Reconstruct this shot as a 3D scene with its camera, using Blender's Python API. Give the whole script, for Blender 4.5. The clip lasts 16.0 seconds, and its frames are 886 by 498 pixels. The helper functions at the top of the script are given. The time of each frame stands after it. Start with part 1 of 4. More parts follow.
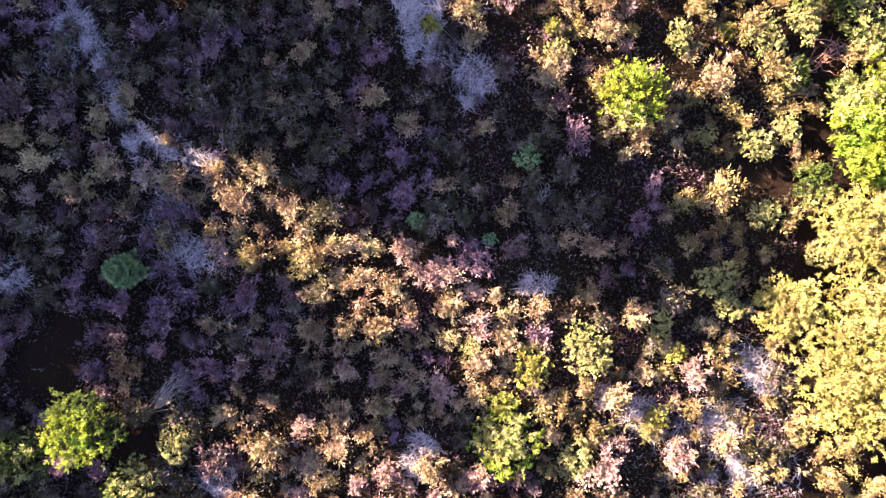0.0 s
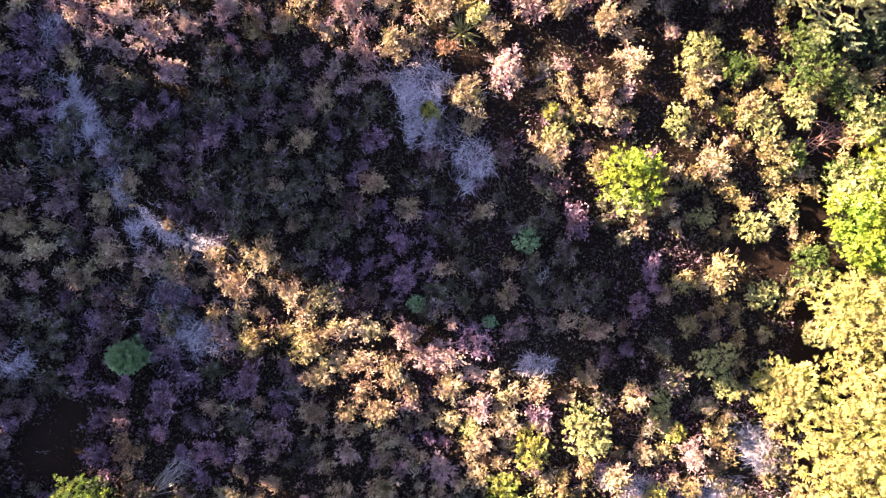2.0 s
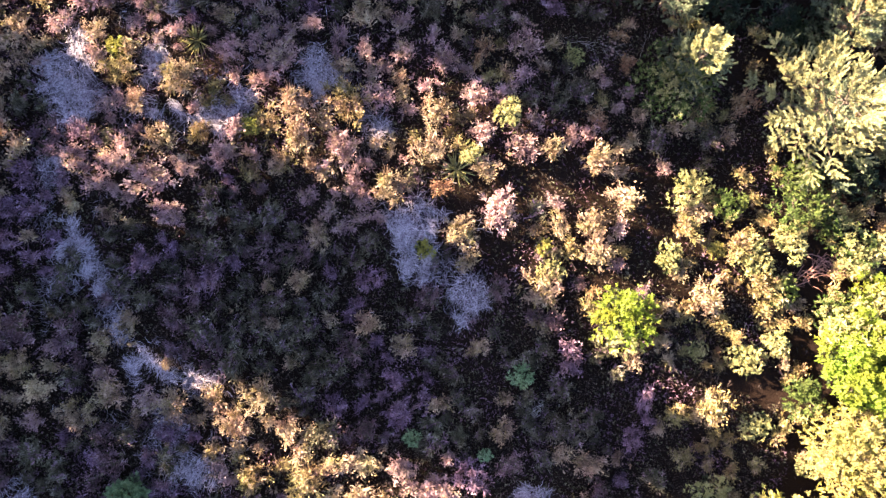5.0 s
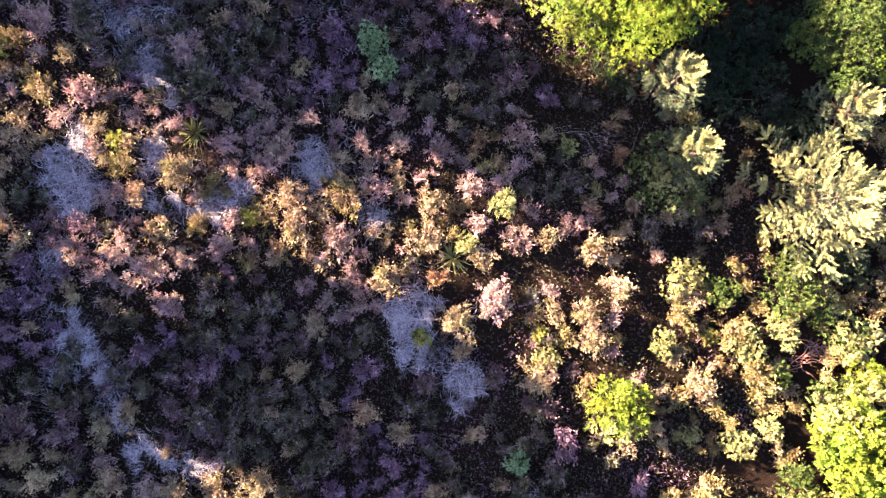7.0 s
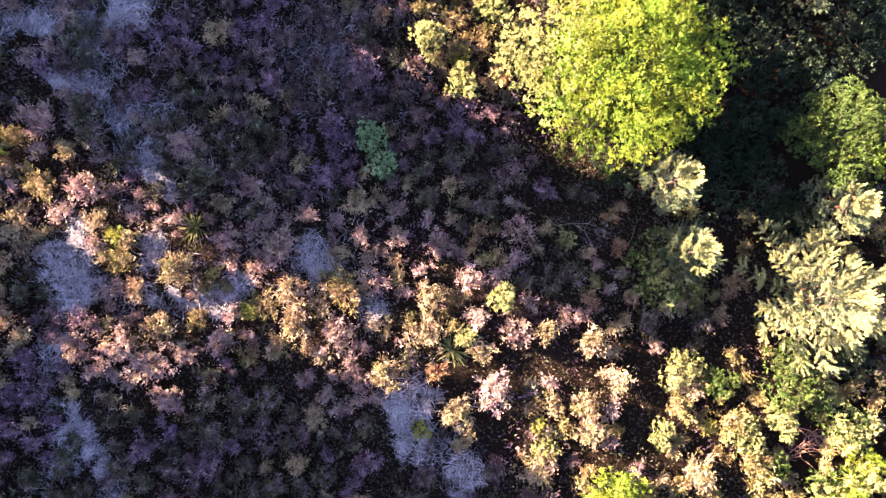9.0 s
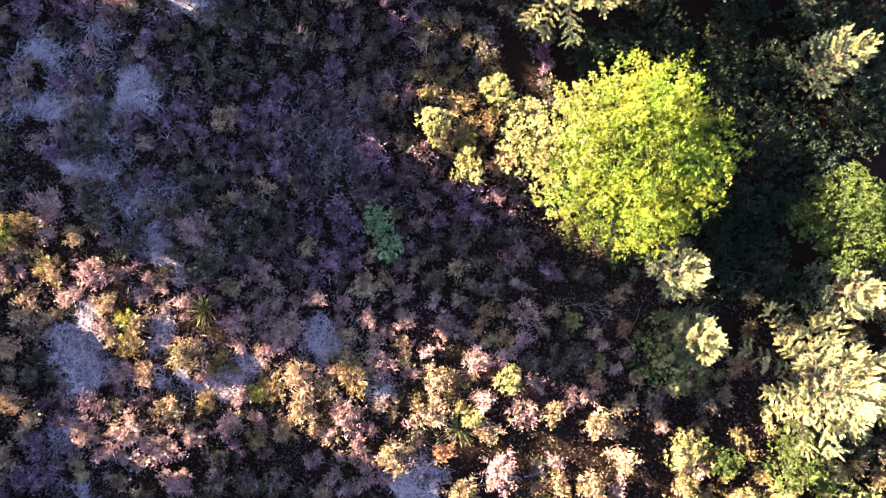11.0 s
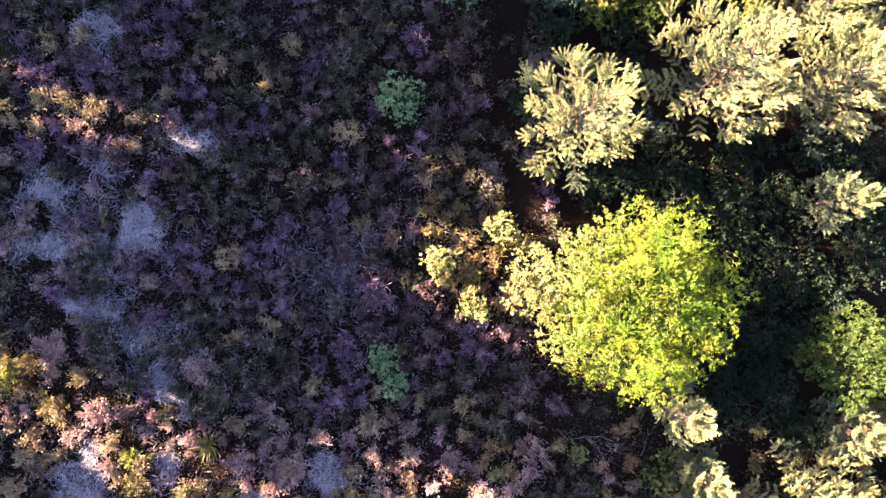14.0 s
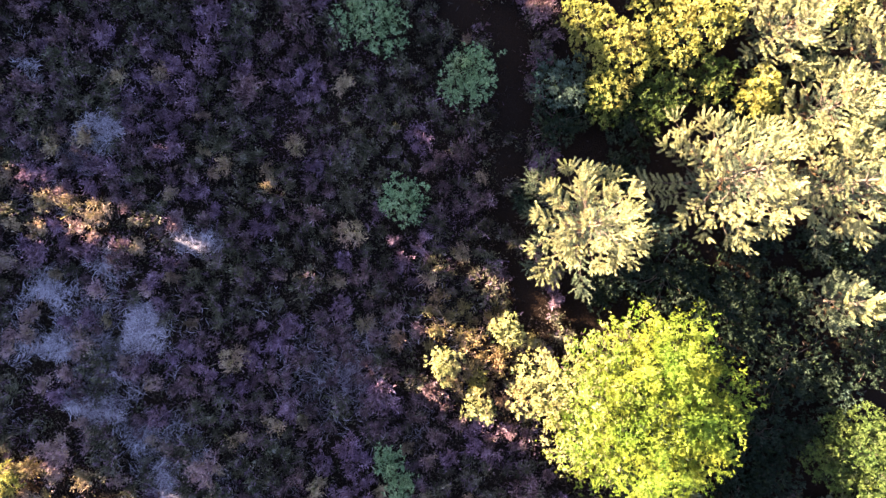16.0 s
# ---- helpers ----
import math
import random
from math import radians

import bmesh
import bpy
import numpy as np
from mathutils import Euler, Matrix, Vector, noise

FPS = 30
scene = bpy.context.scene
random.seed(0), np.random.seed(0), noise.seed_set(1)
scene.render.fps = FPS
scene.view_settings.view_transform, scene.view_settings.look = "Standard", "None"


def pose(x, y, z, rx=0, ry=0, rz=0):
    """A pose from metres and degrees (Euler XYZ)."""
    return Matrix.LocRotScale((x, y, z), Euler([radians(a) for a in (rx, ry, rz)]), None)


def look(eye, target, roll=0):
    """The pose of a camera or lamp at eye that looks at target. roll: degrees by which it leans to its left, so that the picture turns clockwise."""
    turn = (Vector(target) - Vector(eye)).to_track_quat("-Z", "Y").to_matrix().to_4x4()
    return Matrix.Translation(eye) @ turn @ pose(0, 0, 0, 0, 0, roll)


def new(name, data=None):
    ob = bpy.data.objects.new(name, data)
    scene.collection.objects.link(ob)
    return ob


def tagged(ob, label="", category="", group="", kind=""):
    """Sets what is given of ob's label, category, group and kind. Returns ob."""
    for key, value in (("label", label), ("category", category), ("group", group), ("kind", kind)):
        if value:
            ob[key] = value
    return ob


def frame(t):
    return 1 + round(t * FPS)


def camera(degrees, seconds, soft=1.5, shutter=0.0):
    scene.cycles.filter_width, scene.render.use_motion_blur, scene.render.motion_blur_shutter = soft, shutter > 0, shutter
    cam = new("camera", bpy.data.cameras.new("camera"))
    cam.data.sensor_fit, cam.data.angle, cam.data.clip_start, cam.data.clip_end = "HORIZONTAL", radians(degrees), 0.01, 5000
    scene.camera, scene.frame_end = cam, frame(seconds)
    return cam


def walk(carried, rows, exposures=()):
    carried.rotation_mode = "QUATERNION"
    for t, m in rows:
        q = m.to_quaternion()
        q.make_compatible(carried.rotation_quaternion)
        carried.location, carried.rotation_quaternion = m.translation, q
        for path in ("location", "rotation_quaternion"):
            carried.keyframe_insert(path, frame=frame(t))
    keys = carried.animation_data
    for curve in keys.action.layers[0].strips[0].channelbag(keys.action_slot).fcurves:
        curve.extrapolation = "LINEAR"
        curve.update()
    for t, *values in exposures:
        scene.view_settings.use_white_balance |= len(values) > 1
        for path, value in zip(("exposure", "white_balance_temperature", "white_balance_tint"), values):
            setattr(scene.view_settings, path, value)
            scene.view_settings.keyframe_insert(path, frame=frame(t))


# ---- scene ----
# ---- camera and walk ----
cam = camera(74.4, 16.0, soft=1.5)
METRES, EYE, TILT, LEAN, TURN = 24.0, 20.0, -90.0, 0.0, 0.0
ROWS = [
    (0.0, 0.0, 0.0, 0.0, -0.0, 0.0, 0.0),
    (0.5, -0.0002, -0.0001, 0.028, 0.02, 0.01, 0.05),
    (1.0, -0.0011, -0.0022, 0.0551, 0.01, -0.01, 0.11),
    (1.5, -0.0005, -0.0047, 0.085, 0.02, 0.0, 0.16),
    (2.0, 0.0007, -0.0069, 0.1149, 0.04, 0.06, 0.21),
    (2.5, 0.0014, -0.0083, 0.1454, 0.06, 0.12, 0.26),
    (3.0, 0.0029, -0.0097, 0.1762, 0.04, 0.14, 0.31),
    (3.5, 0.0058, -0.0111, 0.209, 0.05, 0.18, 0.37),
    (4.0, 0.0066, -0.0124, 0.2414, 0.04, 0.21, 0.42),
    (6.5, 0.0151, -0.0235, 0.3932, 0.1, 0.43, 0.64),
    (7.0, 0.0172, -0.0261, 0.4259, 0.14, 0.4, 0.69),
    (7.5, 0.0203, -0.0279, 0.4579, 0.12, 0.45, 0.74),
    (8.0, 0.0227, -0.0282, 0.4912, 0.11, 0.47, 0.79),
    (8.5, 0.0227, -0.0284, 0.5228, 0.13, 0.52, 0.85),
    (9.0, 0.0204, -0.0294, 0.5543, 0.14, 0.57, 0.92),
    (11.5, 0.0126, -0.0368, 0.6993, 0.12, 0.52, 1.11),
    (12.0, 0.0132, -0.0369, 0.7284, 0.14, 0.57, 1.17),
    (12.5, 0.013, -0.0364, 0.7591, 0.14, 0.62, 1.23),
    (13.0, 0.0125, -0.0366, 0.7919, 0.15, 0.67, 1.3),
    (13.5, 0.0123, -0.0364, 0.8252, 0.2, 0.66, 1.35),
    (14.0, 0.0118, -0.0358, 0.8588, 0.23, 0.73, 1.41),
    (14.5, 0.0113, -0.0352, 0.8945, 0.21, 0.7, 1.47),
    (15.0, 0.0109, -0.0344, 0.928, 0.24, 0.75, 1.53),
    (15.5, 0.0102, -0.0339, 0.962, 0.27, 0.74, 1.59),
    (16.0, 0.0098, -0.0332, 0.9976, 0.28, 0.7, 1.65),
]
walk(cam, [(t, pose(0, 0, EYE, TILT, LEAN, TURN) @ pose(METRES * x, METRES * y, METRES * z, 90 + pitch, roll, yaw)) for t, x, y, z, yaw, pitch, roll in ROWS],
     [(0.0, 4.0, 6450, 38), (2.5, 4.14, 6450, 37), (16.0, 4.2, 6450, 35)])

# ---- light: low morning sun from the west-north-west over the heath, blue sky ----
SUN_AZ, SUN_EL = 24.0, 18.0            # the sunbeams run 24 degrees below +x, 18 degrees down
U = Vector((math.cos(radians(SUN_AZ)), -math.sin(radians(SUN_AZ)), 0.0))
NRM = Vector((-U.y, U.x, 0.0))
world = bpy.data.worlds.new("sky")
scene.world = world
world.use_nodes = True
wn = world.node_tree.nodes
sky = wn.new("ShaderNodeTexSky")
sky.sky_type = "NISHITA"
sky.sun_disc = False
sky.sun_elevation = radians(SUN_EL)
sky.sun_rotation = math.atan2(-U.x, -U.y)
wn["Background"].inputs[1].default_value = 0.043
sky.ozone_density, sky.dust_density = 2.0, 1.1
world.node_tree.links.new(sky.outputs[0], wn["Background"].inputs[0])
sun_data = bpy.data.lights.new("sun", "SUN")
sun_data.energy, sun_data.angle, sun_data.color = 5.0, radians(0.5), (1.0, 0.85, 0.53)
sun = new("sun", sun_data)
sun.matrix_world = look((0, 0, 0), U * math.cos(radians(SUN_EL)) + Vector((0, 0, -math.sin(radians(SUN_EL)))))

# ---- materials ----
rng = np.random.default_rng(11)


def nodes_of(name):
    m = bpy.data.materials.new(name)
    m.use_nodes = True
    return m, m.node_tree.nodes, m.node_tree.links


def ramp_of(nodes, cols):
    r = nodes.new("ShaderNodeValToRGB")
    while len(r.color_ramp.elements) < len(cols):
        r.color_ramp.elements.new(0.5)
    for i, c in enumerate(cols):
        r.color_ramp.elements[i].position = i / max(1, len(cols) - 1)
        r.color_ramp.elements[i].color = (*c, 1)
    return r


def leaf_mat(name, cols, trans=0.3, rough=0.6, patch=1.2, amount=0.4, gloss=0.08, drift=0.05, lift=0.4, rich=1.0):
    """Foliage: each leaf takes its own tone, broad noise shifts whole patches, fine noise mottles."""
    m, n, l = nodes_of(name)
    geo, tex = n.new("ShaderNodeNewGeometry"), n.new("ShaderNodeTexCoord")
    big, fine = n.new("ShaderNodeTexNoise"), n.new("ShaderNodeTexNoise")
    big.inputs["Scale"].default_value, big.inputs["Detail"].default_value = patch, 2
    fine.inputs["Scale"].default_value = 40
    l.new(geo.outputs["Position"], big.inputs["Vector"])
    l.new(tex.outputs["Object"], fine.inputs["Vector"])
    ramp = ramp_of(n, cols)
    sway = n.new("ShaderNodeTexNoise")     # whole clumps lean to a neighbouring hue
    sway.inputs["Scale"].default_value, sway.inputs["Detail"].default_value = 1.1, 3
    l.new(geo.outputs["Position"], sway.inputs["Vector"])
    hue = n.new("ShaderNodeMath")
    hue.operation = "MULTIPLY_ADD"
    hue.inputs[1].default_value, hue.inputs[2].default_value = 2.0 * drift, 0.5 - drift
    l.new(sway.outputs["Fac"], hue.inputs[0])
    mix = n.new("ShaderNodeMath")          # island tone pulled by the patch noise
    mix.operation = "MULTIPLY_ADD"
    mix.inputs[1].default_value = 1.0 - amount
    sub = n.new("ShaderNodeMath")
    sub.operation = "MULTIPLY_ADD"
    sub.inputs[1].default_value, sub.inputs[2].default_value = 1.8 * amount, -0.4 * amount
    l.new(big.outputs["Fac"], sub.inputs[0])
    l.new(geo.outputs["Random Per Island"], mix.inputs[0])
    l.new(sub.outputs[0], mix.inputs[2])
    l.new(mix.outputs[0], ramp.inputs[0])
    hsv = n.new("ShaderNodeHueSaturation")
    l.new(hue.outputs[0], hsv.inputs["Hue"])
    val = n.new("ShaderNodeMath")
    val.operation = "MULTIPLY_ADD"
    val.inputs[1].default_value, val.inputs[2].default_value = 0.5, 0.75 - 0.5 * lift
    hsv.inputs["Saturation"].default_value = rich
    l.new(fine.outputs["Fac"], val.inputs[0])
    val2 = n.new("ShaderNodeMath")
    val2.operation = "MULTIPLY_ADD"
    val2.inputs[1].default_value = lift
    lump = n.new("ShaderNodeTexNoise")     # darker and paler clumps of bush size
    lump.inputs["Scale"].default_value, lump.inputs["Detail"].default_value = 0.8, 2
    l.new(geo.outputs["Position"], lump.inputs["Vector"])
    l.new(lump.outputs["Fac"], val2.inputs[0])
    l.new(val.outputs[0], val2.inputs[2])
    l.new(val2.outputs[0], hsv.inputs["Value"])
    l.new(ramp.outputs[0], hsv.inputs["Color"])
    bs = n["Principled BSDF"]
    bs.inputs["Roughness"].default_value = rough
    bs.inputs["Specular IOR Level"].default_value = gloss
    l.new(hsv.outputs[0], bs.inputs["Base Color"])
    tr, mx = n.new("ShaderNodeBsdfTranslucent"), n.new("ShaderNodeMixShader")
    l.new(hsv.outputs[0], tr.inputs["Color"])
    mx.inputs[0].default_value = trans
    l.new(bs.outputs[0], mx.inputs[1])
    l.new(tr.outputs[0], mx.inputs[2])
    l.new(mx.outputs[0], n["Material Output"].inputs["Surface"])
    return m


def bark_mat(name, c1, c2, scale=14.0):
    m, n, l = nodes_of(name)
    tex, noi, bump = n.new("ShaderNodeTexCoord"), n.new("ShaderNodeTexNoise"), n.new("ShaderNodeBump")
    noi.inputs["Scale"].default_value, noi.inputs["Detail"].default_value = scale, 6
    l.new(tex.outputs["Object"], noi.inputs["Vector"])
    ramp = ramp_of(n, [c1, c2])
    l.new(noi.outputs["Fac"], ramp.inputs[0])
    bump.inputs["Strength"].default_value = 0.6
    bump.inputs["Distance"].default_value = 0.01
    l.new(noi.outputs["Fac"], bump.inputs["Height"])
    l.new(bump.outputs[0], n["Principled BSDF"].inputs["Normal"])
    l.new(ramp.outputs[0], n["Principled BSDF"].inputs["Base Color"])
    n["Principled BSDF"].inputs["Roughness"].default_value = 0.9
    n["Principled BSDF"].inputs["Specular IOR Level"].default_value = 0.1
    return m


def soil_mat():
    """Dark humus with brown litter and a few paler, dusty stains."""
    m, n, l = nodes_of("heath_soil")
    tex = n.new("ShaderNodeTexCoord")
    a, b, bump = n.new("ShaderNodeTexNoise"), n.new("ShaderNodeTexNoise"), n.new("ShaderNodeBump")
    a.inputs["Scale"].default_value, a.inputs["Detail"].default_value = 0.35, 5
    b.inputs["Scale"].default_value, b.inputs["Detail"].default_value = 22, 8
    for x in (a, b):
        l.new(tex.outputs["Object"], x.inputs["Vector"])
    broad = ramp_of(n, [(0.005, 0.0034, 0.0024), (0.0105, 0.0066, 0.0046), (0.022, 0.014, 0.0098)])
    fine = ramp_of(n, [(0.0037, 0.0027, 0.0023), (0.0135, 0.0092, 0.007), (0.042, 0.029, 0.023)])
    l.new(a.outputs["Fac"], broad.inputs[0])
    l.new(b.outputs["Fac"], fine.inputs[0])
    mx = n.new("ShaderNodeMix")
    mx.data_type = "RGBA"
    mx.inputs[0].default_value = 0.5
    l.new(broad.outputs[0], mx.inputs[6])
    l.new(fine.outputs[0], mx.inputs[7])
    xyz, far = n.new("ShaderNodeSeparateXYZ"), n.new("ShaderNodeMapRange")   # beyond the plants the sheet itself is heath-coloured
    l.new(tex.outputs["Object"], xyz.inputs[0])
    gaps = []
    for axis, mid, half in (("X", 0.25, 16.3), ("Y", 12.2, 22.3)):
        sub, ab, off = n.new("ShaderNodeMath"), n.new("ShaderNodeMath"), n.new("ShaderNodeMath")
        sub.operation, ab.operation, off.operation = "SUBTRACT", "ABSOLUTE", "SUBTRACT"
        sub.inputs[1].default_value, off.inputs[1].default_value = mid, half
        l.new(xyz.outputs[axis], sub.inputs[0])
        l.new(sub.outputs[0], ab.inputs[0])
        l.new(ab.outputs[0], off.inputs[0])
        gaps.append(off)
    most = n.new("ShaderNodeMath")
    most.operation = "MAXIMUM"
    l.new(gaps[0].outputs[0], most.inputs[0])
    l.new(gaps[1].outputs[0], most.inputs[1])
    l.new(most.outputs[0], far.inputs[0])
    far.inputs[1].default_value, far.inputs[2].default_value = -0.3, 1.0
    clump = n.new("ShaderNodeTexNoise")
    clump.inputs["Scale"].default_value, clump.inputs["Detail"].default_value = 1.6, 6
    l.new(tex.outputs["Object"], clump.inputs["Vector"])
    heath = ramp_of(n, [(0.006, 0.005, 0.004), (0.01, 0.008, 0.006), (0.035, 0.027, 0.021), (0.085, 0.062, 0.05)])
    l.new(clump.outputs["Fac"], heath.inputs[0])
    whole = n.new("ShaderNodeMix")
    whole.data_type = "RGBA"
    l.new(far.outputs[0], whole.inputs[0])
    l.new(mx.outputs[2], whole.inputs[6])
    l.new(heath.outputs[0], whole.inputs[7])
    l.new(whole.outputs[2], n["Principled BSDF"].inputs["Base Color"])
    bump.inputs["Strength"].default_value, bump.inputs["Distance"].default_value = 0.8, 0.04
    l.new(b.outputs["Fac"], bump.inputs["Height"])
    l.new(bump.outputs[0], n["Principled BSDF"].inputs["Normal"])
    n["Principled BSDF"].inputs["Roughness"].default_value = 0.95
    n["Principled BSDF"].inputs["Specular IOR Level"].default_value = 0.0
    return m


SOIL = soil_mat()
HEATH = {
    "tan": leaf_mat("heather_tan", [(0.066, 0.045, 0.03), (0.185, 0.128, 0.083), (0.36, 0.27, 0.178), (0.51, 0.415, 0.3)], 0.15, patch=3.2, amount=0.6, drift=0.08, lift=1.5, rich=1.02),
    "pink": leaf_mat("heather_pink", [(0.08, 0.046, 0.047), (0.21, 0.125, 0.122), (0.38, 0.25, 0.235), (0.52, 0.385, 0.345)], 0.15, patch=3.2, amount=0.6, drift=0.08, lift=1.5, rich=0.95),
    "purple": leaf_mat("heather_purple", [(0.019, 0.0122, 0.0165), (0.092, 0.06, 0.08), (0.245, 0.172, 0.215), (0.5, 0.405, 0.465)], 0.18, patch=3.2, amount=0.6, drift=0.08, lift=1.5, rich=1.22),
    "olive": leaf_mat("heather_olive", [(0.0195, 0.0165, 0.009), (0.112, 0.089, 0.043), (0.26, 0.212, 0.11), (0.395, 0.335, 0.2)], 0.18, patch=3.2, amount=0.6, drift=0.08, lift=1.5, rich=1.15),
    # green and grey are toned as heather looks in shade
    "green": leaf_mat("heather_shade_green", [(0.009, 0.0092, 0.0058), (0.04, 0.0395, 0.0225), (0.127, 0.117, 0.082), (0.4, 0.365, 0.335)], 0.18, patch=3.2, amount=0.6, drift=0.08, lift=1.5, rich=1.15),
    "grey": leaf_mat("heather_shade_grey", [(0.018, 0.0115, 0.0122), (0.08, 0.052, 0.0565), (0.21, 0.148, 0.158), (0.46, 0.38, 0.41)], 0.18, patch=3.2, amount=0.6, drift=0.08, lift=1.5, rich=1.25),
    "rust": leaf_mat("rust_bracken", [(0.04, 0.022, 0.012), (0.17, 0.095, 0.05), (0.36, 0.22, 0.12), (0.58, 0.42, 0.26)], 0.2),
}
# old brown wood, darkened to near black for the shade within the bushes
SHADEWOOD = leaf_mat("heather_shaded_old_wood", [(0.0048, 0.0036, 0.0036), (0.0132, 0.0096, 0.0084), (0.03, 0.0216, 0.0192)], 0.1, 0.8)
STEM = bark_mat("heather_stem", (0.05, 0.035, 0.025), (0.16, 0.11, 0.08), 30)
BARK = bark_mat("grey_brown_bark", (0.05, 0.04, 0.03), (0.17, 0.13, 0.10))
DEAD = bark_mat("weathered_dead_wood", (0.17, 0.15, 0.14), (0.38, 0.35, 0.33), 25)
REDTWIG = bark_mat("reddish_dry_twigs", (0.16, 0.07, 0.05), (0.42, 0.24, 0.19), 25)
STRAWM = leaf_mat("bleached_straw", [(0.05, 0.041, 0.047), (0.18, 0.154, 0.172), (0.4, 0.355, 0.39), (0.7, 0.64, 0.69)], 0.15, 0.7, patch=2.2, amount=0.35, drift=0.02, lift=0.9)
STRAWTOP = leaf_mat("long_bleached_blades", [(0.12, 0.105, 0.115), (0.26, 0.229, 0.25), (0.41, 0.373, 0.4), (0.56, 0.515, 0.545)], 0.15, 0.6, patch=2.2, amount=0.3, drift=0.02, lift=0.6)
UNDER = leaf_mat("low_shoots", [(0.006, 0.0045, 0.0043), (0.028, 0.022, 0.016), (0.085, 0.064, 0.048), (0.24, 0.185, 0.16)], 0.2, 0.8, 0.6)
UNDERGREEN = leaf_mat("low_green_shoots", [(0.0078, 0.0095, 0.0052), (0.034, 0.038, 0.018), (0.098, 0.1, 0.053), (0.24, 0.235, 0.155)], 0.2, 0.8, 2.2, lift=1.2)
UNDERPURPLE = leaf_mat("low_purple_shoots", [(0.01, 0.0065, 0.0088), (0.05, 0.033, 0.043), (0.145, 0.1, 0.122), (0.3, 0.235, 0.265)], 0.2, 0.8, 2.2, lift=1.2, rich=1.3)
LITTER = leaf_mat("brown_litter", [(0.009, 0.0067, 0.006), (0.0225, 0.018, 0.0158), (0.0638, 0.0525, 0.048)], 0.1, 0.8)
PALEPINE = leaf_mat("pale_pine_needles", [(0.104, 0.112, 0.0437), (0.233, 0.237, 0.102), (0.347, 0.341, 0.167), (0.484, 0.465, 0.265)], 0.3, 0.45, drift=0.025, lift=0.8)
# needle colour for shaded lower shoots; sunlit ones take the pale colour
SHADEPINE = leaf_mat("blue_green_shaded_needles", [(0.03, 0.045, 0.028), (0.075, 0.10, 0.06), (0.13, 0.155, 0.09), (0.22, 0.24, 0.14)], 0.25, 0.5, lift=0.8)
BROWNNEEDLE = leaf_mat("dead_brown_needles", [(0.05, 0.028, 0.014), (0.16, 0.09, 0.045), (0.3, 0.18, 0.09)], 0.2)
BLUEPINE = leaf_mat("blue_green_needles", [(0.024, 0.044, 0.032), (0.048, 0.08, 0.056), (0.08, 0.12, 0.088), (0.136, 0.176, 0.136)], 0.25)
YELLOWPINE = leaf_mat("yellow_pine_needles", [(0.144, 0.129, 0.0344), (0.221, 0.195, 0.0602), (0.302, 0.266, 0.101), (0.394, 0.342, 0.155)], 0.3, patch=0.7, amount=0.55, drift=0.07, lift=1.1)
LIME = leaf_mat("lime_green_leaves", [(0.0727, 0.119, 0.0114), (0.136, 0.195, 0.0209), (0.213, 0.28, 0.0361), (0.349, 0.394, 0.095)], 0.4, patch=1.6, amount=0.6, drift=0.085, lift=1.2)
MIDGREEN = leaf_mat("mid_green_leaves", [(0.0186, 0.0341, 0.0093), (0.0496, 0.0806, 0.0186), (0.0868, 0.124, 0.031), (0.149, 0.174, 0.062)], 0.35)
# near black: also paints the shaded depth inside shrub and tree crowns
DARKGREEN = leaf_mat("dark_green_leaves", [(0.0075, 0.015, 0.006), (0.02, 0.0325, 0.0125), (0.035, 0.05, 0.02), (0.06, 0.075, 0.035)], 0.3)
# green leaves darkened to carry the shade under the trees
SHADEGREEN = leaf_mat("shaded_understorey_leaves", [(0.005, 0.0105, 0.0052), (0.0135, 0.024, 0.0135), (0.031, 0.047, 0.028), (0.1, 0.13, 0.083)], 0.3, lift=1.0)
PALEGREEN = leaf_mat("pale_green_leaves", [(0.142, 0.142, 0.0522), (0.245, 0.24, 0.09), (0.355, 0.341, 0.14), (0.47, 0.446, 0.216)], 0.3, lift=0.8)
GORSE = leaf_mat("yellow_gorse", [(0.11, 0.108, 0.022), (0.21, 0.203, 0.043), (0.32, 0.305, 0.075), (0.44, 0.42, 0.15)], 0.3, lift=0.9)
TUSSOCK = leaf_mat("tussock_grass", [(0.1, 0.11, 0.04), (0.22, 0.23, 0.085), (0.36, 0.36, 0.15), (0.5, 0.48, 0.25)], 0.3)
SEEDGREEN = leaf_mat("fresh_seedling_green", [(0.052, 0.1, 0.046), (0.138, 0.235, 0.112), (0.25, 0.375, 0.19), (0.45, 0.57, 0.35)], 0.35)


# ---- mesh tools ----
def ground_z(x, y):
    """Gentle slope up towards +y, low humps."""
    x, y = np.asarray(x, float), np.asarray(y, float)
    cx, cy = np.clip(x, -45, 45), np.clip(y, -40, 60)
    return 0.2 + 0.037 * cy - 0.022 * cx + 0.06 * np.sin(0.9 * cx + 0.4 * cy) + 0.05 * np.sin(0.7 * cy - 0.5 * cx + 1.3) + 0.02 * np.sin(2.3 * cx + 1.0) * np.sin(2.6 * cy)


def unit(a):
    return a / np.maximum(np.linalg.norm(a, axis=-1, keepdims=True), 1e-9)


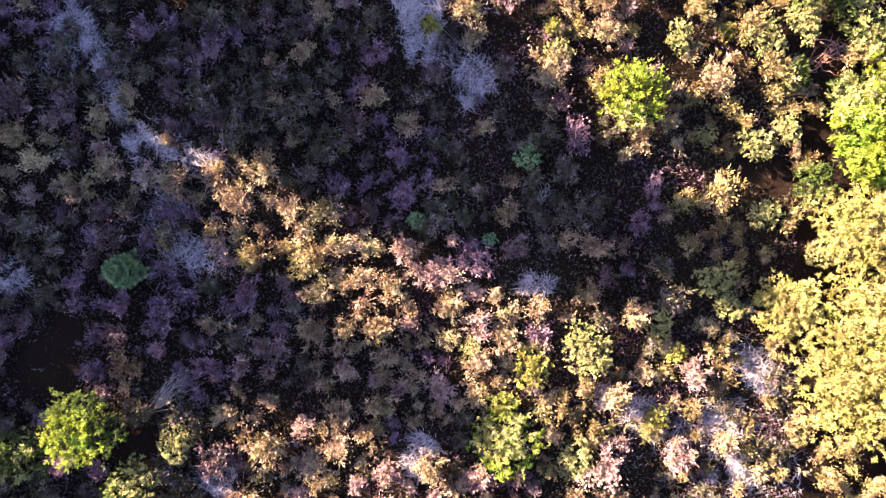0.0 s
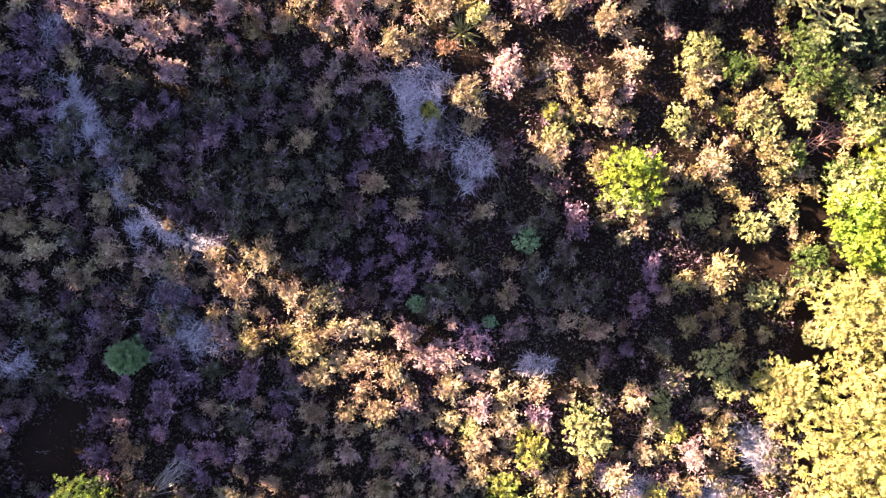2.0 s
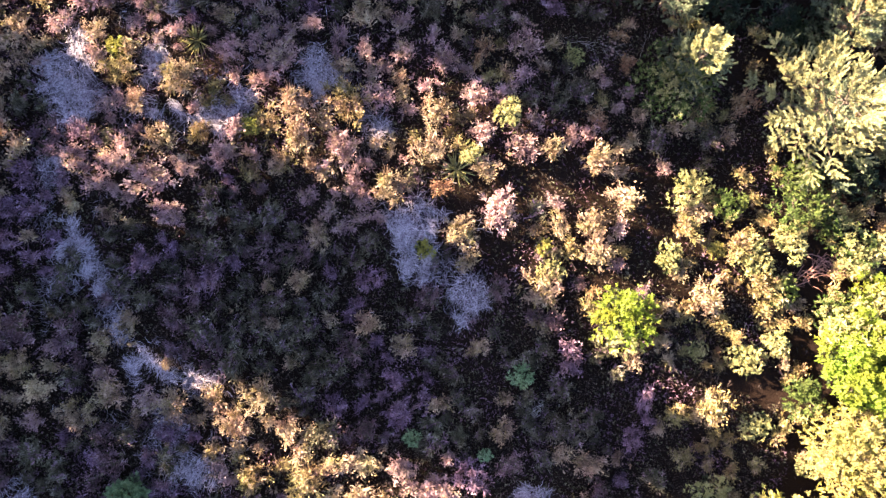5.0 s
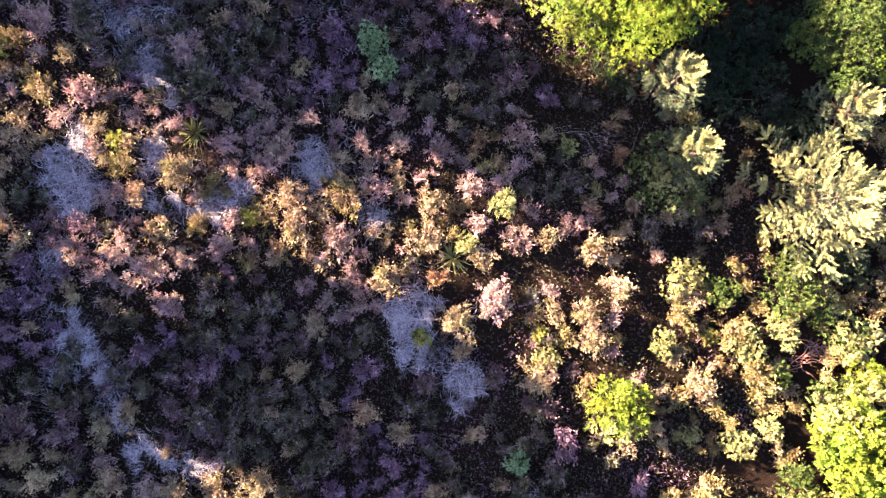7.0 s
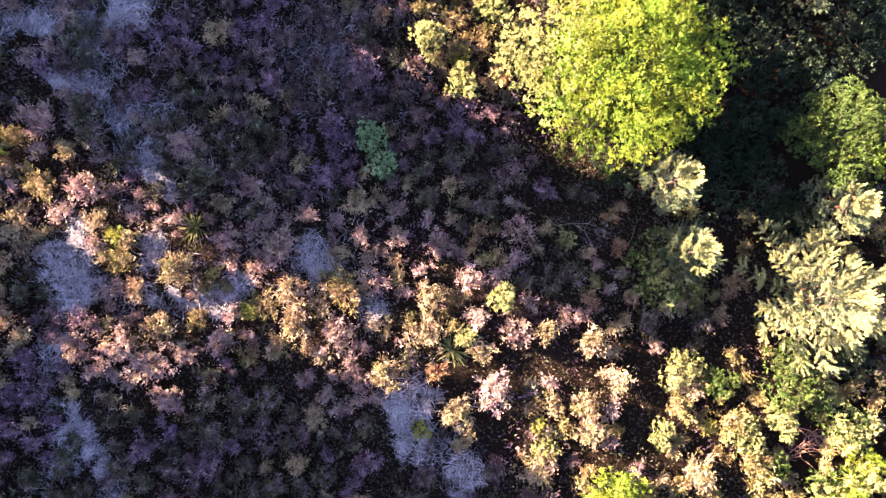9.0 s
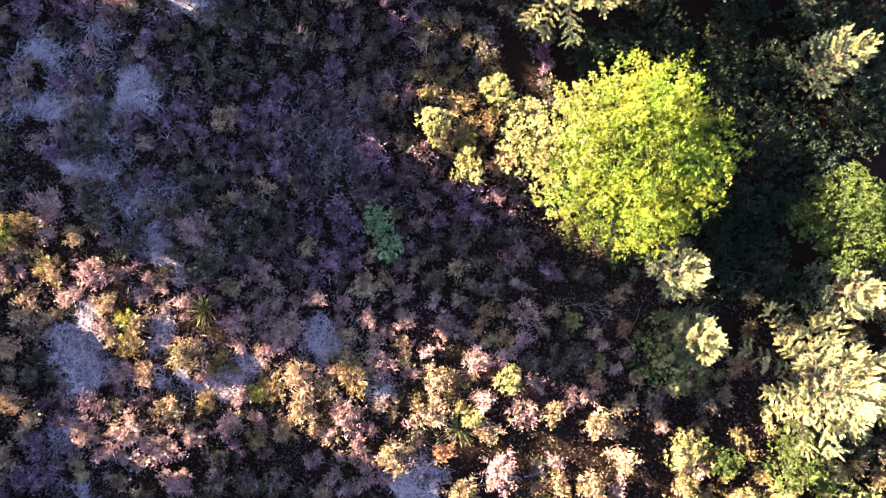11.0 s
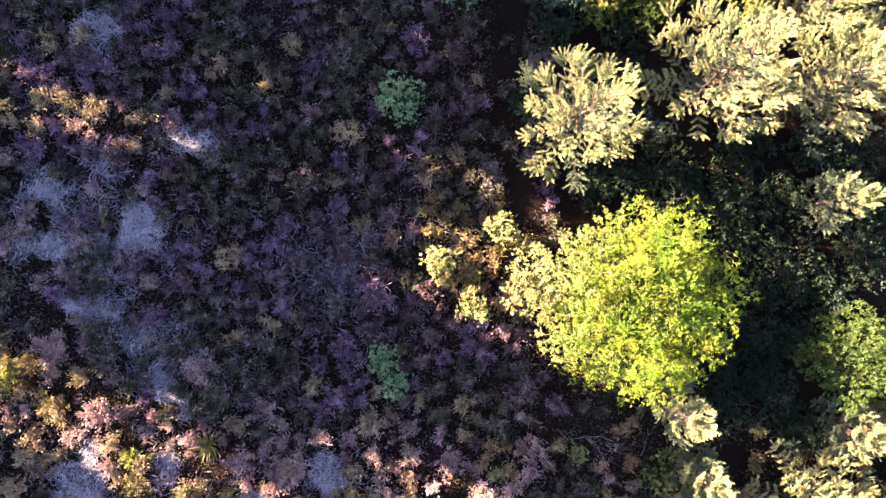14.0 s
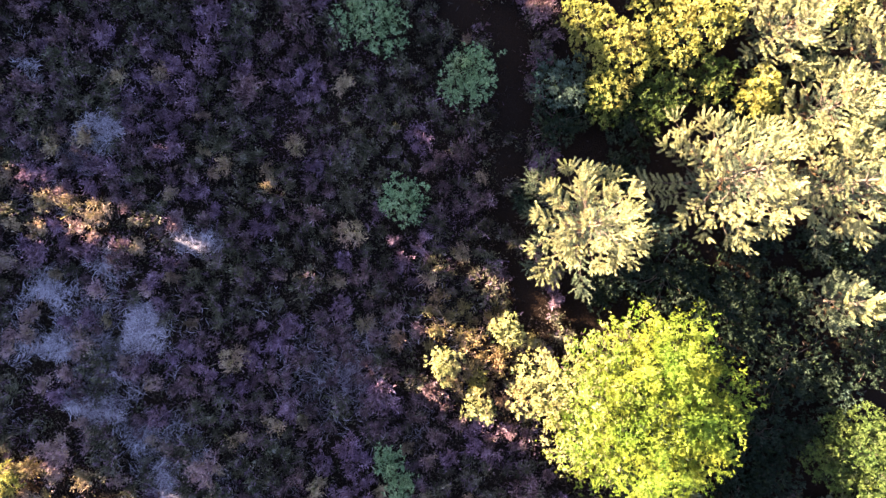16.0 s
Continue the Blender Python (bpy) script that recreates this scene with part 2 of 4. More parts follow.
def mesh_of(name, chunks, mats):
    """A mesh from (vertices, triangles, material number) chunks."""
    vs, fs, ms, base = [], [], [], 0
    for v, f, k in chunks:
        vs.append(v)
        fs.append(f + base)
        ms.append(np.full(len(f), k, np.int32))
        base += len(v)
    v, f, k = np.concatenate(vs).astype(np.float32), np.concatenate(fs).astype(np.int32), np.concatenate(ms)
    me = bpy.data.meshes.new(name)
    me.vertices.add(len(v))
    me.loops.add(f.size)
    me.polygons.add(len(f))
    me.vertices.foreach_set("co", v.ravel())
    me.loops.foreach_set("vertex_index", f.ravel())
    me.polygons.foreach_set("loop_start", np.arange(0, f.size, 3, dtype=np.int32))
    for m in mats:
        me.materials.append(m)
    me.polygons.foreach_set("material_index", k)
    me.update(calc_edges=True)
    return me


def leaves(p, axis, length, width, fold=0.3):
    """Folded lance-shaped leaves: base, two shoulders raised over the midrib, tip."""
    n = len(p)
    length, width = np.broadcast_to(length, n)[:, None], np.broadcast_to(width, n)[:, None]
    side = unit(np.cross(axis, unit(rng.normal(size=(n, 3)))))
    up = np.cross(side, axis)
    mid = p + axis * length * 0.5
    v = np.empty((n, 4, 3))
    v[:, 0], v[:, 3] = p, p + axis * length - up * length * 0.12
    v[:, 1] = mid + side * width * 0.5 + up * width * fold
    v[:, 2] = mid - side * width * 0.5 + up * width * fold
    i = np.arange(n)[:, None] * 4
    f = np.concatenate([i + [0, 1, 3], i + [0, 3, 2]])
    return v.reshape(-1, 3), f


def rosettes(c, d, n, spread, length, width):
    """n leaves round each shoot tip c, fanned about the shoot's way d."""
    k = len(c)
    a = unit(np.repeat(d, n, 0) + spread * rng.normal(size=(k * n, 3)))
    p = np.repeat(c, n, 0) + rng.normal(size=(k * n, 3)) * np.mean(length) * 0.15
    return leaves(p, a, length * rng.uniform(0.6, 1.2, k * n), width * rng.uniform(0.7, 1.2, k * n))


def bristles(p, axis, length, width):
    """Fine single sprigs: half of them taper to the tip, half to the foot."""
    n = len(p)
    length, width = np.broadcast_to(length, n)[:, None], np.broadcast_to(width, n)[:, None]
    side = unit(np.cross(axis, unit(rng.normal(size=(n, 3))))) * width * 0.5
    tip = p + axis * length
    flip = (rng.random(n) < 0.5)[:, None]
    v = np.stack([np.where(flip, tip, p) - side, np.where(flip, tip, p) + side, np.where(flip, p, tip)], 1)
    return v.reshape(-1, 3), np.arange(3 * n).reshape(-1, 3)


def stars(c, d, n, length, width):
    """A whorl of n leaves at each shoot tip c, spread like a star about the shoot's way d."""
    k = len(c)
    dd = np.repeat(d, n, 0)
    rad = unit(np.cross(dd, rng.normal(size=(k * n, 3))))
    wide = rng.uniform(0.25, 1.1, (k * n, 1))
    a = unit(dd * (1.15 - 0.75 * wide) + rad * wide)
    p = np.repeat(c, n, 0) - dd * rng.uniform(0, 0.35, (k * n, 1)) * length
    return bristles(p, a, length * rng.uniform(0.7, 1.25, k * n), width * rng.uniform(0.8, 1.25, k * n))


def needles(c, d, span, n, length, width):
    """Needle-clad shoots with one fine needle a sprig."""
    k = len(c)
    u = rng.random(k * n) ** 0.75
    dd, s = np.repeat(d, n, 0), np.repeat(np.broadcast_to(span, k), n)
    rad = unit(np.cross(dd, rng.normal(size=(k * n, 3))))
    a = unit(dd * (0.45 + 0.5 * u[:, None]) + rad * (1.05 - 0.55 * u[:, None]))
    return bristles(np.repeat(c, n, 0) + dd * (u * s)[:, None], a, length * rng.uniform(0.7, 1.15, k * n), width)


def curls(p, heading, length, width, curl, steps=4):
    """Long curling blades that lie over one another."""
    n = len(p)
    v = np.empty((n, steps + 1, 2, 3))
    at, h = p.copy(), heading.copy()
    for i in range(steps + 1):
        w = width * (1.0, 1.0, 0.9, 0.7, 0.3)[min(i, 4)]
        side = np.stack([-np.sin(h), np.cos(h), 0.3 * np.cos(2 * h)], -1) * w[:, None] / 2
        v[:, i, 0], v[:, i, 1] = at - side, at + side
        way = np.stack([np.cos(h), np.sin(h), 0.25 * np.sin(2.4 * i + 5 * heading)], -1)
        at = at + way * (length / steps)[:, None]
        h = h + curl + rng.normal(size=n) * 0.25
    b = np.arange(n)[:, None] * 2 * (steps + 1)
    f = np.concatenate([b + [2 * i + q for q in t] for i in range(steps) for t in ((0, 2, 3), (0, 3, 1))])
    return v.reshape(-1, 3), f


def strands(p, heading, length, width, curl):
    """Curled ribbons of dead grass: two bent pieces each, lying on or near the ground."""
    n = len(p)
    v = np.empty((n, 3, 2, 3))
    at, h = p.copy(), heading.copy()
    wide = np.array([0.6, 1.0, 0.3])
    for i in range(3):
        way = np.stack([np.cos(h), np.sin(h), 0.12 * np.sin(3 * h + i)], -1)
        side = np.stack([-np.sin(h), np.cos(h), 0.5 + 0 * h], -1) * (width * wide[i])[:, None]
        v[:, i, 0], v[:, i, 1] = at - side / 2, at + side / 2
        at = at + way * (length / 2)[:, None]
        h = h + curl
    b = np.arange(n)[:, None] * 6
    f = np.concatenate([np.concatenate([b + [2 * i, 2 * i + 2, 2 * i + 3], b + [2 * i, 2 * i + 3, 2 * i + 1]]) for i in range(2)])
    return v.reshape(-1, 3), f


def tube(pts, r0, r1, sides=5):
    pts = np.asarray(pts, float)
    n = len(pts)
    rad = np.linspace(r0, r1, n)
    vs, fs = [], []
    for i in range(n):
        d = unit(pts[min(i + 1, n - 1)] - pts[max(i - 1, 0)])
        s = unit(np.cross(d, [0.31, 0.2, 0.93] if abs(d[2]) < 0.9 else [1, 0, 0]))
        t = np.cross(d, s)
        ang = np.arange(sides) / sides * 2 * np.pi
        vs.append(pts[i] + rad[i] * (np.cos(ang)[:, None] * s + np.sin(ang)[:, None] * t))
    for i in range(n - 1):
        for j in range(sides):
            a, b = i * sides + j, i * sides + (j + 1) % sides
            fs += [(a, b, b + sides), (a, b + sides, a + sides)]
    for j in range(1, sides - 1):
        fs += [(0, j + 1, j), ((n - 1) * sides, (n - 1) * sides + j, (n - 1) * sides + j + 1)]
    return np.concatenate(vs), np.array(fs)


def bent(a, b, n=5, wob=0.1):
    """A wobbly line from a to b."""
    a, b = np.asarray(a, float), np.asarray(b, float)
    p = a + (b - a) * np.linspace(0, 1, n)[:, None]
    p[1:-1] += rng.normal(size=(n - 2, 3)) * wob * np.linalg.norm(b - a) / n * 1.5
    return p


def thing(name, x, y, label, category, group="", sink=0.0, turn=0.0):
    ob = new(name)
    ob.matrix_basis = pose(x, y, float(ground_z(x, y)) - sink, 0, 0, turn)
    return tagged(ob, label, category, group)


def part(name, geom, mats, parent, label=""):
    """One mesh under a thing; geom is (vertices, triangles) or a list of chunks."""
    if isinstance(geom, tuple):
        geom = [(geom[0], geom[1], 0)]
    ob = new(name, mesh_of(name, geom, mats if isinstance(mats, list) else [mats]))
    ob.parent = parent
    return tagged(ob, label)


# ---- the ground: one sheet to the horizon ----
def spaced(lo, hi, step, far):
    mid = np.arange(lo, hi + step / 2, step)
    out = [4.0, 12, 30, 80, 200, 500, 1200, far]
    return np.concatenate([lo - np.array(out[::-1]), mid, hi + np.array(out)])


gx, gy = spaced(-22, 22, 0.35, 2400), spaced(-16, 42, 0.35, 2400)
GX, GY = np.meshgrid(gx, gy)
relief = rng.normal(size=GX.shape) * 0.018 * ((np.abs(GX) < 22) & (GY > -16) & (GY < 42))
gv = np.stack([GX, GY, ground_z(GX, GY) + relief], -1).reshape(-1, 3)
nx = len(gx)
i0 = (np.arange(len(gy) - 1)[:, None] * nx + np.arange(nx - 1)).ravel()[:, None]
gf = np.concatenate([i0 + [0, 1, nx + 1], i0 + [0, nx + 1, nx]])
ground = new("ground", mesh_of("ground", [(gv, gf, 0)], [SOIL]))
tagged(ground, "dark peaty heath soil with brown plant litter", "ground", kind="structure")

# ---- bleached straw patches: x, y, half width, half depth ----
STRAW_A = [
    (-10.2, 3.6, 1.0, 0.85), (-8.4, 3.1, 1.2, 0.4), (-8.4, -0.2, 0.85, 1.1), (-14.2, -1.1, 1.1, 0.75), (2.8, -1.2, 0.95, 0.5),
    (5.5, -5.0, 0.5, 0.5), (6.9, -5.9, 0.7, 0.8), (-0.8, 7.2, 0.9, 1.2),
    (-12.0, 12.9, 1.25, 1.7), (-3.8, 13.3, 0.65, 1.1),
    (-0.7, 8.0, 0.95, 1.1), (1.1, 5.5, 0.7, 0.8)]
STRAW_B = [
    (-7.4, 11.6, 0.85, 0.6), (-1.8, 11.6, 0.55, 0.85), (-9.3, 16.6, 0.55, 0.75), (-8.6, 15.4, 0.4, 0.7),
    (-7.9, 24.7, 0.95, 0.6),
    (-13.2, 30.5, 0.6, 0.85), (-11.2, 28.6, 1.1, 0.55), (-9.8, 22.2, 0.75, 0.55), (-7.4, -7.9, 0.85, 0.75),
    (-0.8, -7.0, 0.75, 0.95), (-8.9, 12.2, 1.0, 0.6), (-9.3, 13.6, 0.7, 0.7), (-6.3, 12.4, 0.6, 0.6)]
STRAW = STRAW_A + STRAW_B
TRAIL = [(-12.6, 10.5, 0.5, 0.9), (-12.2, 9.0, 0.38, 1.0), (-11.8, 7.5, 0.38, 1.0), (-11.4, 6.0, 0.38, 1.0), (-10.9, 4.8, 0.5, 0.9)]
THIN = [(10.6, -4.3, 1.2, 1.4), (10.1, -7.6, 1.7, 1.1), (-12.4, 7.5, 0.85, 2.0), (-12.6, 9.4, 0.65, 1.9), (-11.8, 6.9, 0.65, 1.7), (-11.6, 19.1, 1.3, 0.7), (-12.2, 19.3, 1.7, 0.7), (-10.0, 21.5, 1.1, 1.2), (-13.1, 23.1, 1.0, 1.1), (-13.0, 21.2, 1.4, 1.0), (-11.0, 24.0, 1.2, 0.8)]


def straw_at(x, y):
    """How deep inside a straw patch the place lies: 1 at a middle, 0 outside."""
    w = np.zeros(np.shape(x))
    for cx, cy, rx, ry in STRAW:
        w = np.maximum(w, 1.25 - np.hypot((x - cx) / rx, (y - cy) / ry))
    for cx, cy, rx, ry in THIN + TRAIL:
        w = np.maximum(w, 0.45 * (1.25 - np.hypot((x - cx) / rx, (y - cy) / ry)))
    return np.clip(w, 0, 1)


VEIL = [(-11.5, 21.0, 3.6, 4.0), (-11.8, 20.6, 2.6, 2.8), (-10.2, 18.2, 1.6, 1.8), (-12.0, 27.5, 3.0, 3.0), (-8.5, 17.0, 3.2, 2.2), (-12.5, 8.5, 1.6, 4.5), (-8.5, 12.2, 3.0, 1.6), (-4.0, 12.8, 2.5, 1.6), (-0.3, 7.0, 2.0, 2.5), (-9.2, 1.5, 2.4, 2.8), (9.5, -6.0, 2.6, 2.2), (-3.0, 20.0, 4.0, 3.0)]
sp = []
for spots_of, density, spread in ((STRAW, 470, 0.66), (TRAIL, 420, 0.7), (THIN, 310, 0.8), (VEIL, 145, 0.85)):
    for cx, cy, rx, ry in spots_of:
        n = int(density * rx * ry * 3.1)
        r, a = np.minimum(np.abs(rng.normal(size=n)) * spread, 1.5), rng.random(n) * 6.283
        if spots_of is STRAW:
            r = 1.12 * rng.random(n) ** 0.55
        sp.append(np.stack([cx + rx * r * np.cos(a), cy + ry * r * np.sin(a), r], -1))
sp = np.concatenate(sp)
sp = sp[[noise.noise((x * 0.8, y * 0.8, 4.4)) + 0.8 * noise.noise((x * 2.1, y * 2.1, 2.0)) > -0.46 + 0.66 * r for x, y, r in sp]]
sx, sy = sp[:, 0], sp[:, 1]
n = len(sx)
pos = np.stack([sx, sy, ground_z(sx, sy) + rng.uniform(0.02, 0.12, n)], -1)
lay = 2.5 * np.sin(0.9 * sx + 0.6 * sy) + 1.5 * np.sin(1.7 * sy - 1.1 * sx) + rng.normal(size=n) * 0.9
thatch = strands(pos, lay, rng.uniform(0.14, 0.4, n), rng.uniform(0.008, 0.022, n), rng.normal(size=n) * 0.65)
top = rng.random(n) < 0.24 * (straw_at(sx, sy) > 0.22)      # long blades curl over the flattened thatch
n = int(top.sum())
pos = pos[top] + np.stack([0 * lay[top], 0 * lay[top], rng.uniform(0.08, 0.2, n)], -1)
swirl = 3.0 * np.sin(2.3 * pos[:, 0] + 1.0) + 3.0 * np.cos(2.0 * pos[:, 1]) + rng.normal(size=n) * 0.5
blades = curls(pos, swirl, rng.uniform(0.22, 0.5, n), rng.uniform(0.009, 0.017, n), 0.5 * np.sign(np.sin(1.7 * pos[:, 0] - 1.3 * pos[:, 1])) + rng.normal(size=n) * 0.3)
straw = new("dead_grass", mesh_of("dead_grass", [(*thatch, 0), (*blades, 1)], [STRAWM, STRAWTOP]))
tagged(straw, "bleached, flattened dead grass in patches between heather", "dead grass", kind="stuff")

# bare dark ground: x, y, radius
BARE = ((0.9, 32.2, 0.9), (2.7, 33.3, 0.9), (2.3, 25.4, 0.6), (2.5, 26.9, 0.7), (2.4, 29.7, 0.75), (2.3, 31.8, 0.8), (2.2, 23.9, 0.55), (2.7, 23.1, 0.6), (-13.3, -4.0, 1.3), (-10.2, -6.6, 0.9), (-12.6, -2.7, 0.7), (2.6, 30.8, 0.9), (2.7, 28.6, 0.8), (3.0, 22.4, 0.7), (11.3, 2.5, 0.8), (10.2, 2.7, 0.5), (12.3, -1.0, 0.6),
                (10.0, 13.4, 0.7), (9.0, 1.0, 0.5), (8.6, 5.6, 0.5), (11.2, 13.8, 0.6))

n = 16000
lx, ly = rng.uniform(-17, 17.5, n), rng.uniform(-11, 36, n)
pos = np.stack([lx, ly, ground_z(lx, ly) + rng.uniform(0.01, 0.06, n)], -1)
litter = new("leaf_litter", mesh_of("leaf_litter", [(*leaves(pos, unit(np.stack([rng.normal(size=n), rng.normal(size=n), rng.normal(size=n) * 0.3], -1)), rng.uniform(0.08, 0.25, n), rng.uniform(0.02, 0.06, n)), 0)], [LITTER]))
n = 260000
lx, ly = rng.uniform(-16.5, 12, n), rng.uniform(-10.5, 35, n)
tone = np.array([noise.noise((x * 0.7, y * 0.7, 6.3)) + 0.5 * noise.noise((x * 2.3, y * 2.3, 1.3)) for x, y in zip(lx, ly)])
pos = np.stack([lx, ly, ground_z(lx, ly) + rng.uniform(0.0, 0.16, n) + 0.2 * np.clip(tone, 0, 1)], -1)
way = unit(np.stack([rng.normal(size=n), rng.normal(size=n), np.abs(rng.normal(size=n)) * 0.7 + 0.15], -1))
keep = ~(((lx > 6.5) & (ly > 14.5 + 0.5 * np.abs(lx - 10))) | ((lx > 4.0) & (ly > 21.3)))
keep &= ~((lx > 0) & (ly > 6) & (ly < 10.8)) | (rng.random(n) < 0.5)     # thinner between the sunlit bushes
for x, y, r in BARE:
    keep &= (lx - x) ** 2 + (ly - y) ** 2 > (0.85 * r) ** 2 * rng.uniform(0.6, 1.4, n)
pos, way, tone, n = pos[keep], way[keep], tone[keep], int(keep.sum())
pick = tone + 0.25 * rng.normal(size=n)
chunks = []
for number, sel in enumerate((pick < -0.15, (pick >= -0.15) & (pick < 0.2), pick >= 0.2)):
    m = int(sel.sum())
    chunks.append((*bristles(pos[sel], way[sel], rng.uniform(0.06, 0.15, m), rng.uniform(0.02, 0.046, m)), number))
under = new("heath_undergrowth", mesh_of("heath_undergrowth", chunks, [UNDER, UNDERGREEN, UNDERPURPLE]))
tagged(under, "low dark brown and grey-green shoots between heather", "undergrowth", kind="stuff")
tagged(litter, "brown twigs and litter lying on dark soil", "litter", kind="stuff")


# ---- shrubs and trees: functions ----
def dome(k, r, h, lobes, low=-0.1, lumps=0.42):
    """k shoot tips on an uneven, lobed dome of radius r and height h; returns places and outward ways."""
    m = max(1, lobes)
    a = np.arange(m) / m * 6.283 + rng.uniform(0, 1, m)
    lr = r * rng.uniform(0.4, 0.62, m) if m > 1 else np.array([r])
    off = (r - lr) * rng.uniform(0.75, 1.05, m) if m > 1 else np.array([0.0])
    lc = np.stack([off * np.cos(a), off * np.sin(a), h * rng.uniform(0.35, 0.6, m)], -1)
    if m > 15:
        lr = r * rng.uniform(0.2, 0.34, m)
        off = (r - lr) * np.sqrt((np.arange(m) + 0.5) / m)
        a = np.arange(m) * 2.4
        lc = np.stack([off * np.cos(a), off * np.sin(a), h * (0.82 - 0.5 * (off / r) ** 2) * rng.uniform(0.62, 1.12, m) - 0.5 * lr], -1)
    elif m > 2:
        lc[0] = (0, 0, h * 0.55)
        lr[0] = r * 0.6
    which = rng.choice(m, k, p=lr ** 2 / np.sum(lr ** 2))
    d = rng.normal(size=(k, 3))
    d[:, 2] = np.abs(d[:, 2]) * 1.1 + low
    d = unit(d)
    lump = np.array([noise.noise((3.1 * q[0] + w, 3.1 * q[1] - w, 3.1 * q[2])) for q, w in zip(d, which * 1.7)])
    rho = rng.uniform(0.74, 1.0, k) * (1 + lumps * lump)
    lh = np.maximum(h - lc[which, 2], 0.3 * r * (m > 15))
    p = lc[which] + d * (rho[:, None]) * np.stack([lr[which], lr[which], np.minimum(lh, lr[which] * 0.9)], -1)
    p[:, 2] = np.maximum(p[:, 2], 0.06)
    return p, d


def limbs(p, count, r, h, thick):
    """A short trunk and limbs that fork towards some of the shoot tips."""
    trunk = tube(bent((0, 0, -0.15), (0.05 * r, 0.03 * r, h * 0.5), 5, 0.15), thick, thick * 0.6, 7)
    out = []
    for q in p[rng.choice(len(p), min(count, len(p)), replace=False)]:
        z0 = h * rng.uniform(0.1, 0.42)
        out.append(tube(bent((0, 0, z0), q * 0.93, 5, 0.2), thick * 0.4, thick * 0.08, 4))
    return trunk, out


def bush(name, x, y, r, h, mats, label, category, lobes=5, leaf=(0.11, 0.05), per=9, dens=1.0, group="", second=0.9, lumps=0.42, paler=None, flat=None):
    """A leafy shrub of many leaf rosettes; mats: main leaf and, for a part of the lobes, a second one."""
    ob = thing(name, x, y, label, category, group, turn=0 if paler else rng.uniform(0, 360))
    k = int((1.45 if r > 2 else 0.95) * dens * 150 * r * (r + h) + 30)
    p, d = dome(k, r, h, lobes, -0.1, lumps)
    d = unit(d + (0, 0, 0.45) + 0.55 * rng.normal(size=d.shape))
    if paler:                                  # the crown drops on the side away from the sun, sprays stand out round the edge
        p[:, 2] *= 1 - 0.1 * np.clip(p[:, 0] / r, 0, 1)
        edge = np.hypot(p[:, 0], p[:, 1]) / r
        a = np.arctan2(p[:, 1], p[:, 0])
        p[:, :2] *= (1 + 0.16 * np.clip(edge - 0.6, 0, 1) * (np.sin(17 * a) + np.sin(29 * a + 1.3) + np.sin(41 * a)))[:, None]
    if flat:                                   # one flank has no growth beyond a line
        keep = (flat[0] * p[:, 0] + flat[1] * p[:, 1]) < flat[2] * r + 0.06 * r * rng.normal(size=k)
        p, d, k = p[keep], d[keep], int(keep.sum())
    if k > 120:                                # shoots draw together into clumps with gaps between
        knots = p[rng.choice(k, k // (16 if r < 2 else 34), replace=False)]
        nearest = knots[np.argmin(((p[:, None] - knots[None]) ** 2).sum(-1), 1)]
        p = p + (nearest - p) * (0.26 if r < 2 else 0.22)
    trunk, arms = limbs(p, int(8 + 5 * r), r, h, 0.02 + 0.022 * r)
    part("trunk", trunk, BARK, ob)
    for arm in arms:
        part("branch", arm, BARK, ob)
    # inner shell; its DARKGREEN leaves colour in the shade between outer shoots
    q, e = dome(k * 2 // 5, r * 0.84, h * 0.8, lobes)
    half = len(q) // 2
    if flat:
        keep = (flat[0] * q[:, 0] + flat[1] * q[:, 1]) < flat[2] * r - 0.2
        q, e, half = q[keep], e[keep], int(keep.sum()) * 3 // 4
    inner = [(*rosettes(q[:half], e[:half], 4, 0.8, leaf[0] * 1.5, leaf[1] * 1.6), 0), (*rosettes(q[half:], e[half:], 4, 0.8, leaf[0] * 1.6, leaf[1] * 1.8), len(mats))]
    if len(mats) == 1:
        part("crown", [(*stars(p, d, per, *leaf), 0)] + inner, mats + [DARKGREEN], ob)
    else:
        sel = (np.sin(2.1 * p[:, 0] / r + x) + np.cos(1.7 * p[:, 1] / r + y) + rng.normal(size=k) * 0.4) > second
        if paler:                              # the second leaf colour paints light on one flank
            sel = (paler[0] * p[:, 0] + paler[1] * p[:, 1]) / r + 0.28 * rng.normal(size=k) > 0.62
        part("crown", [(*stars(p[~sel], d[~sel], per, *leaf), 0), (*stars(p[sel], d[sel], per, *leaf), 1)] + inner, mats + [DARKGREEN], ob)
    return ob


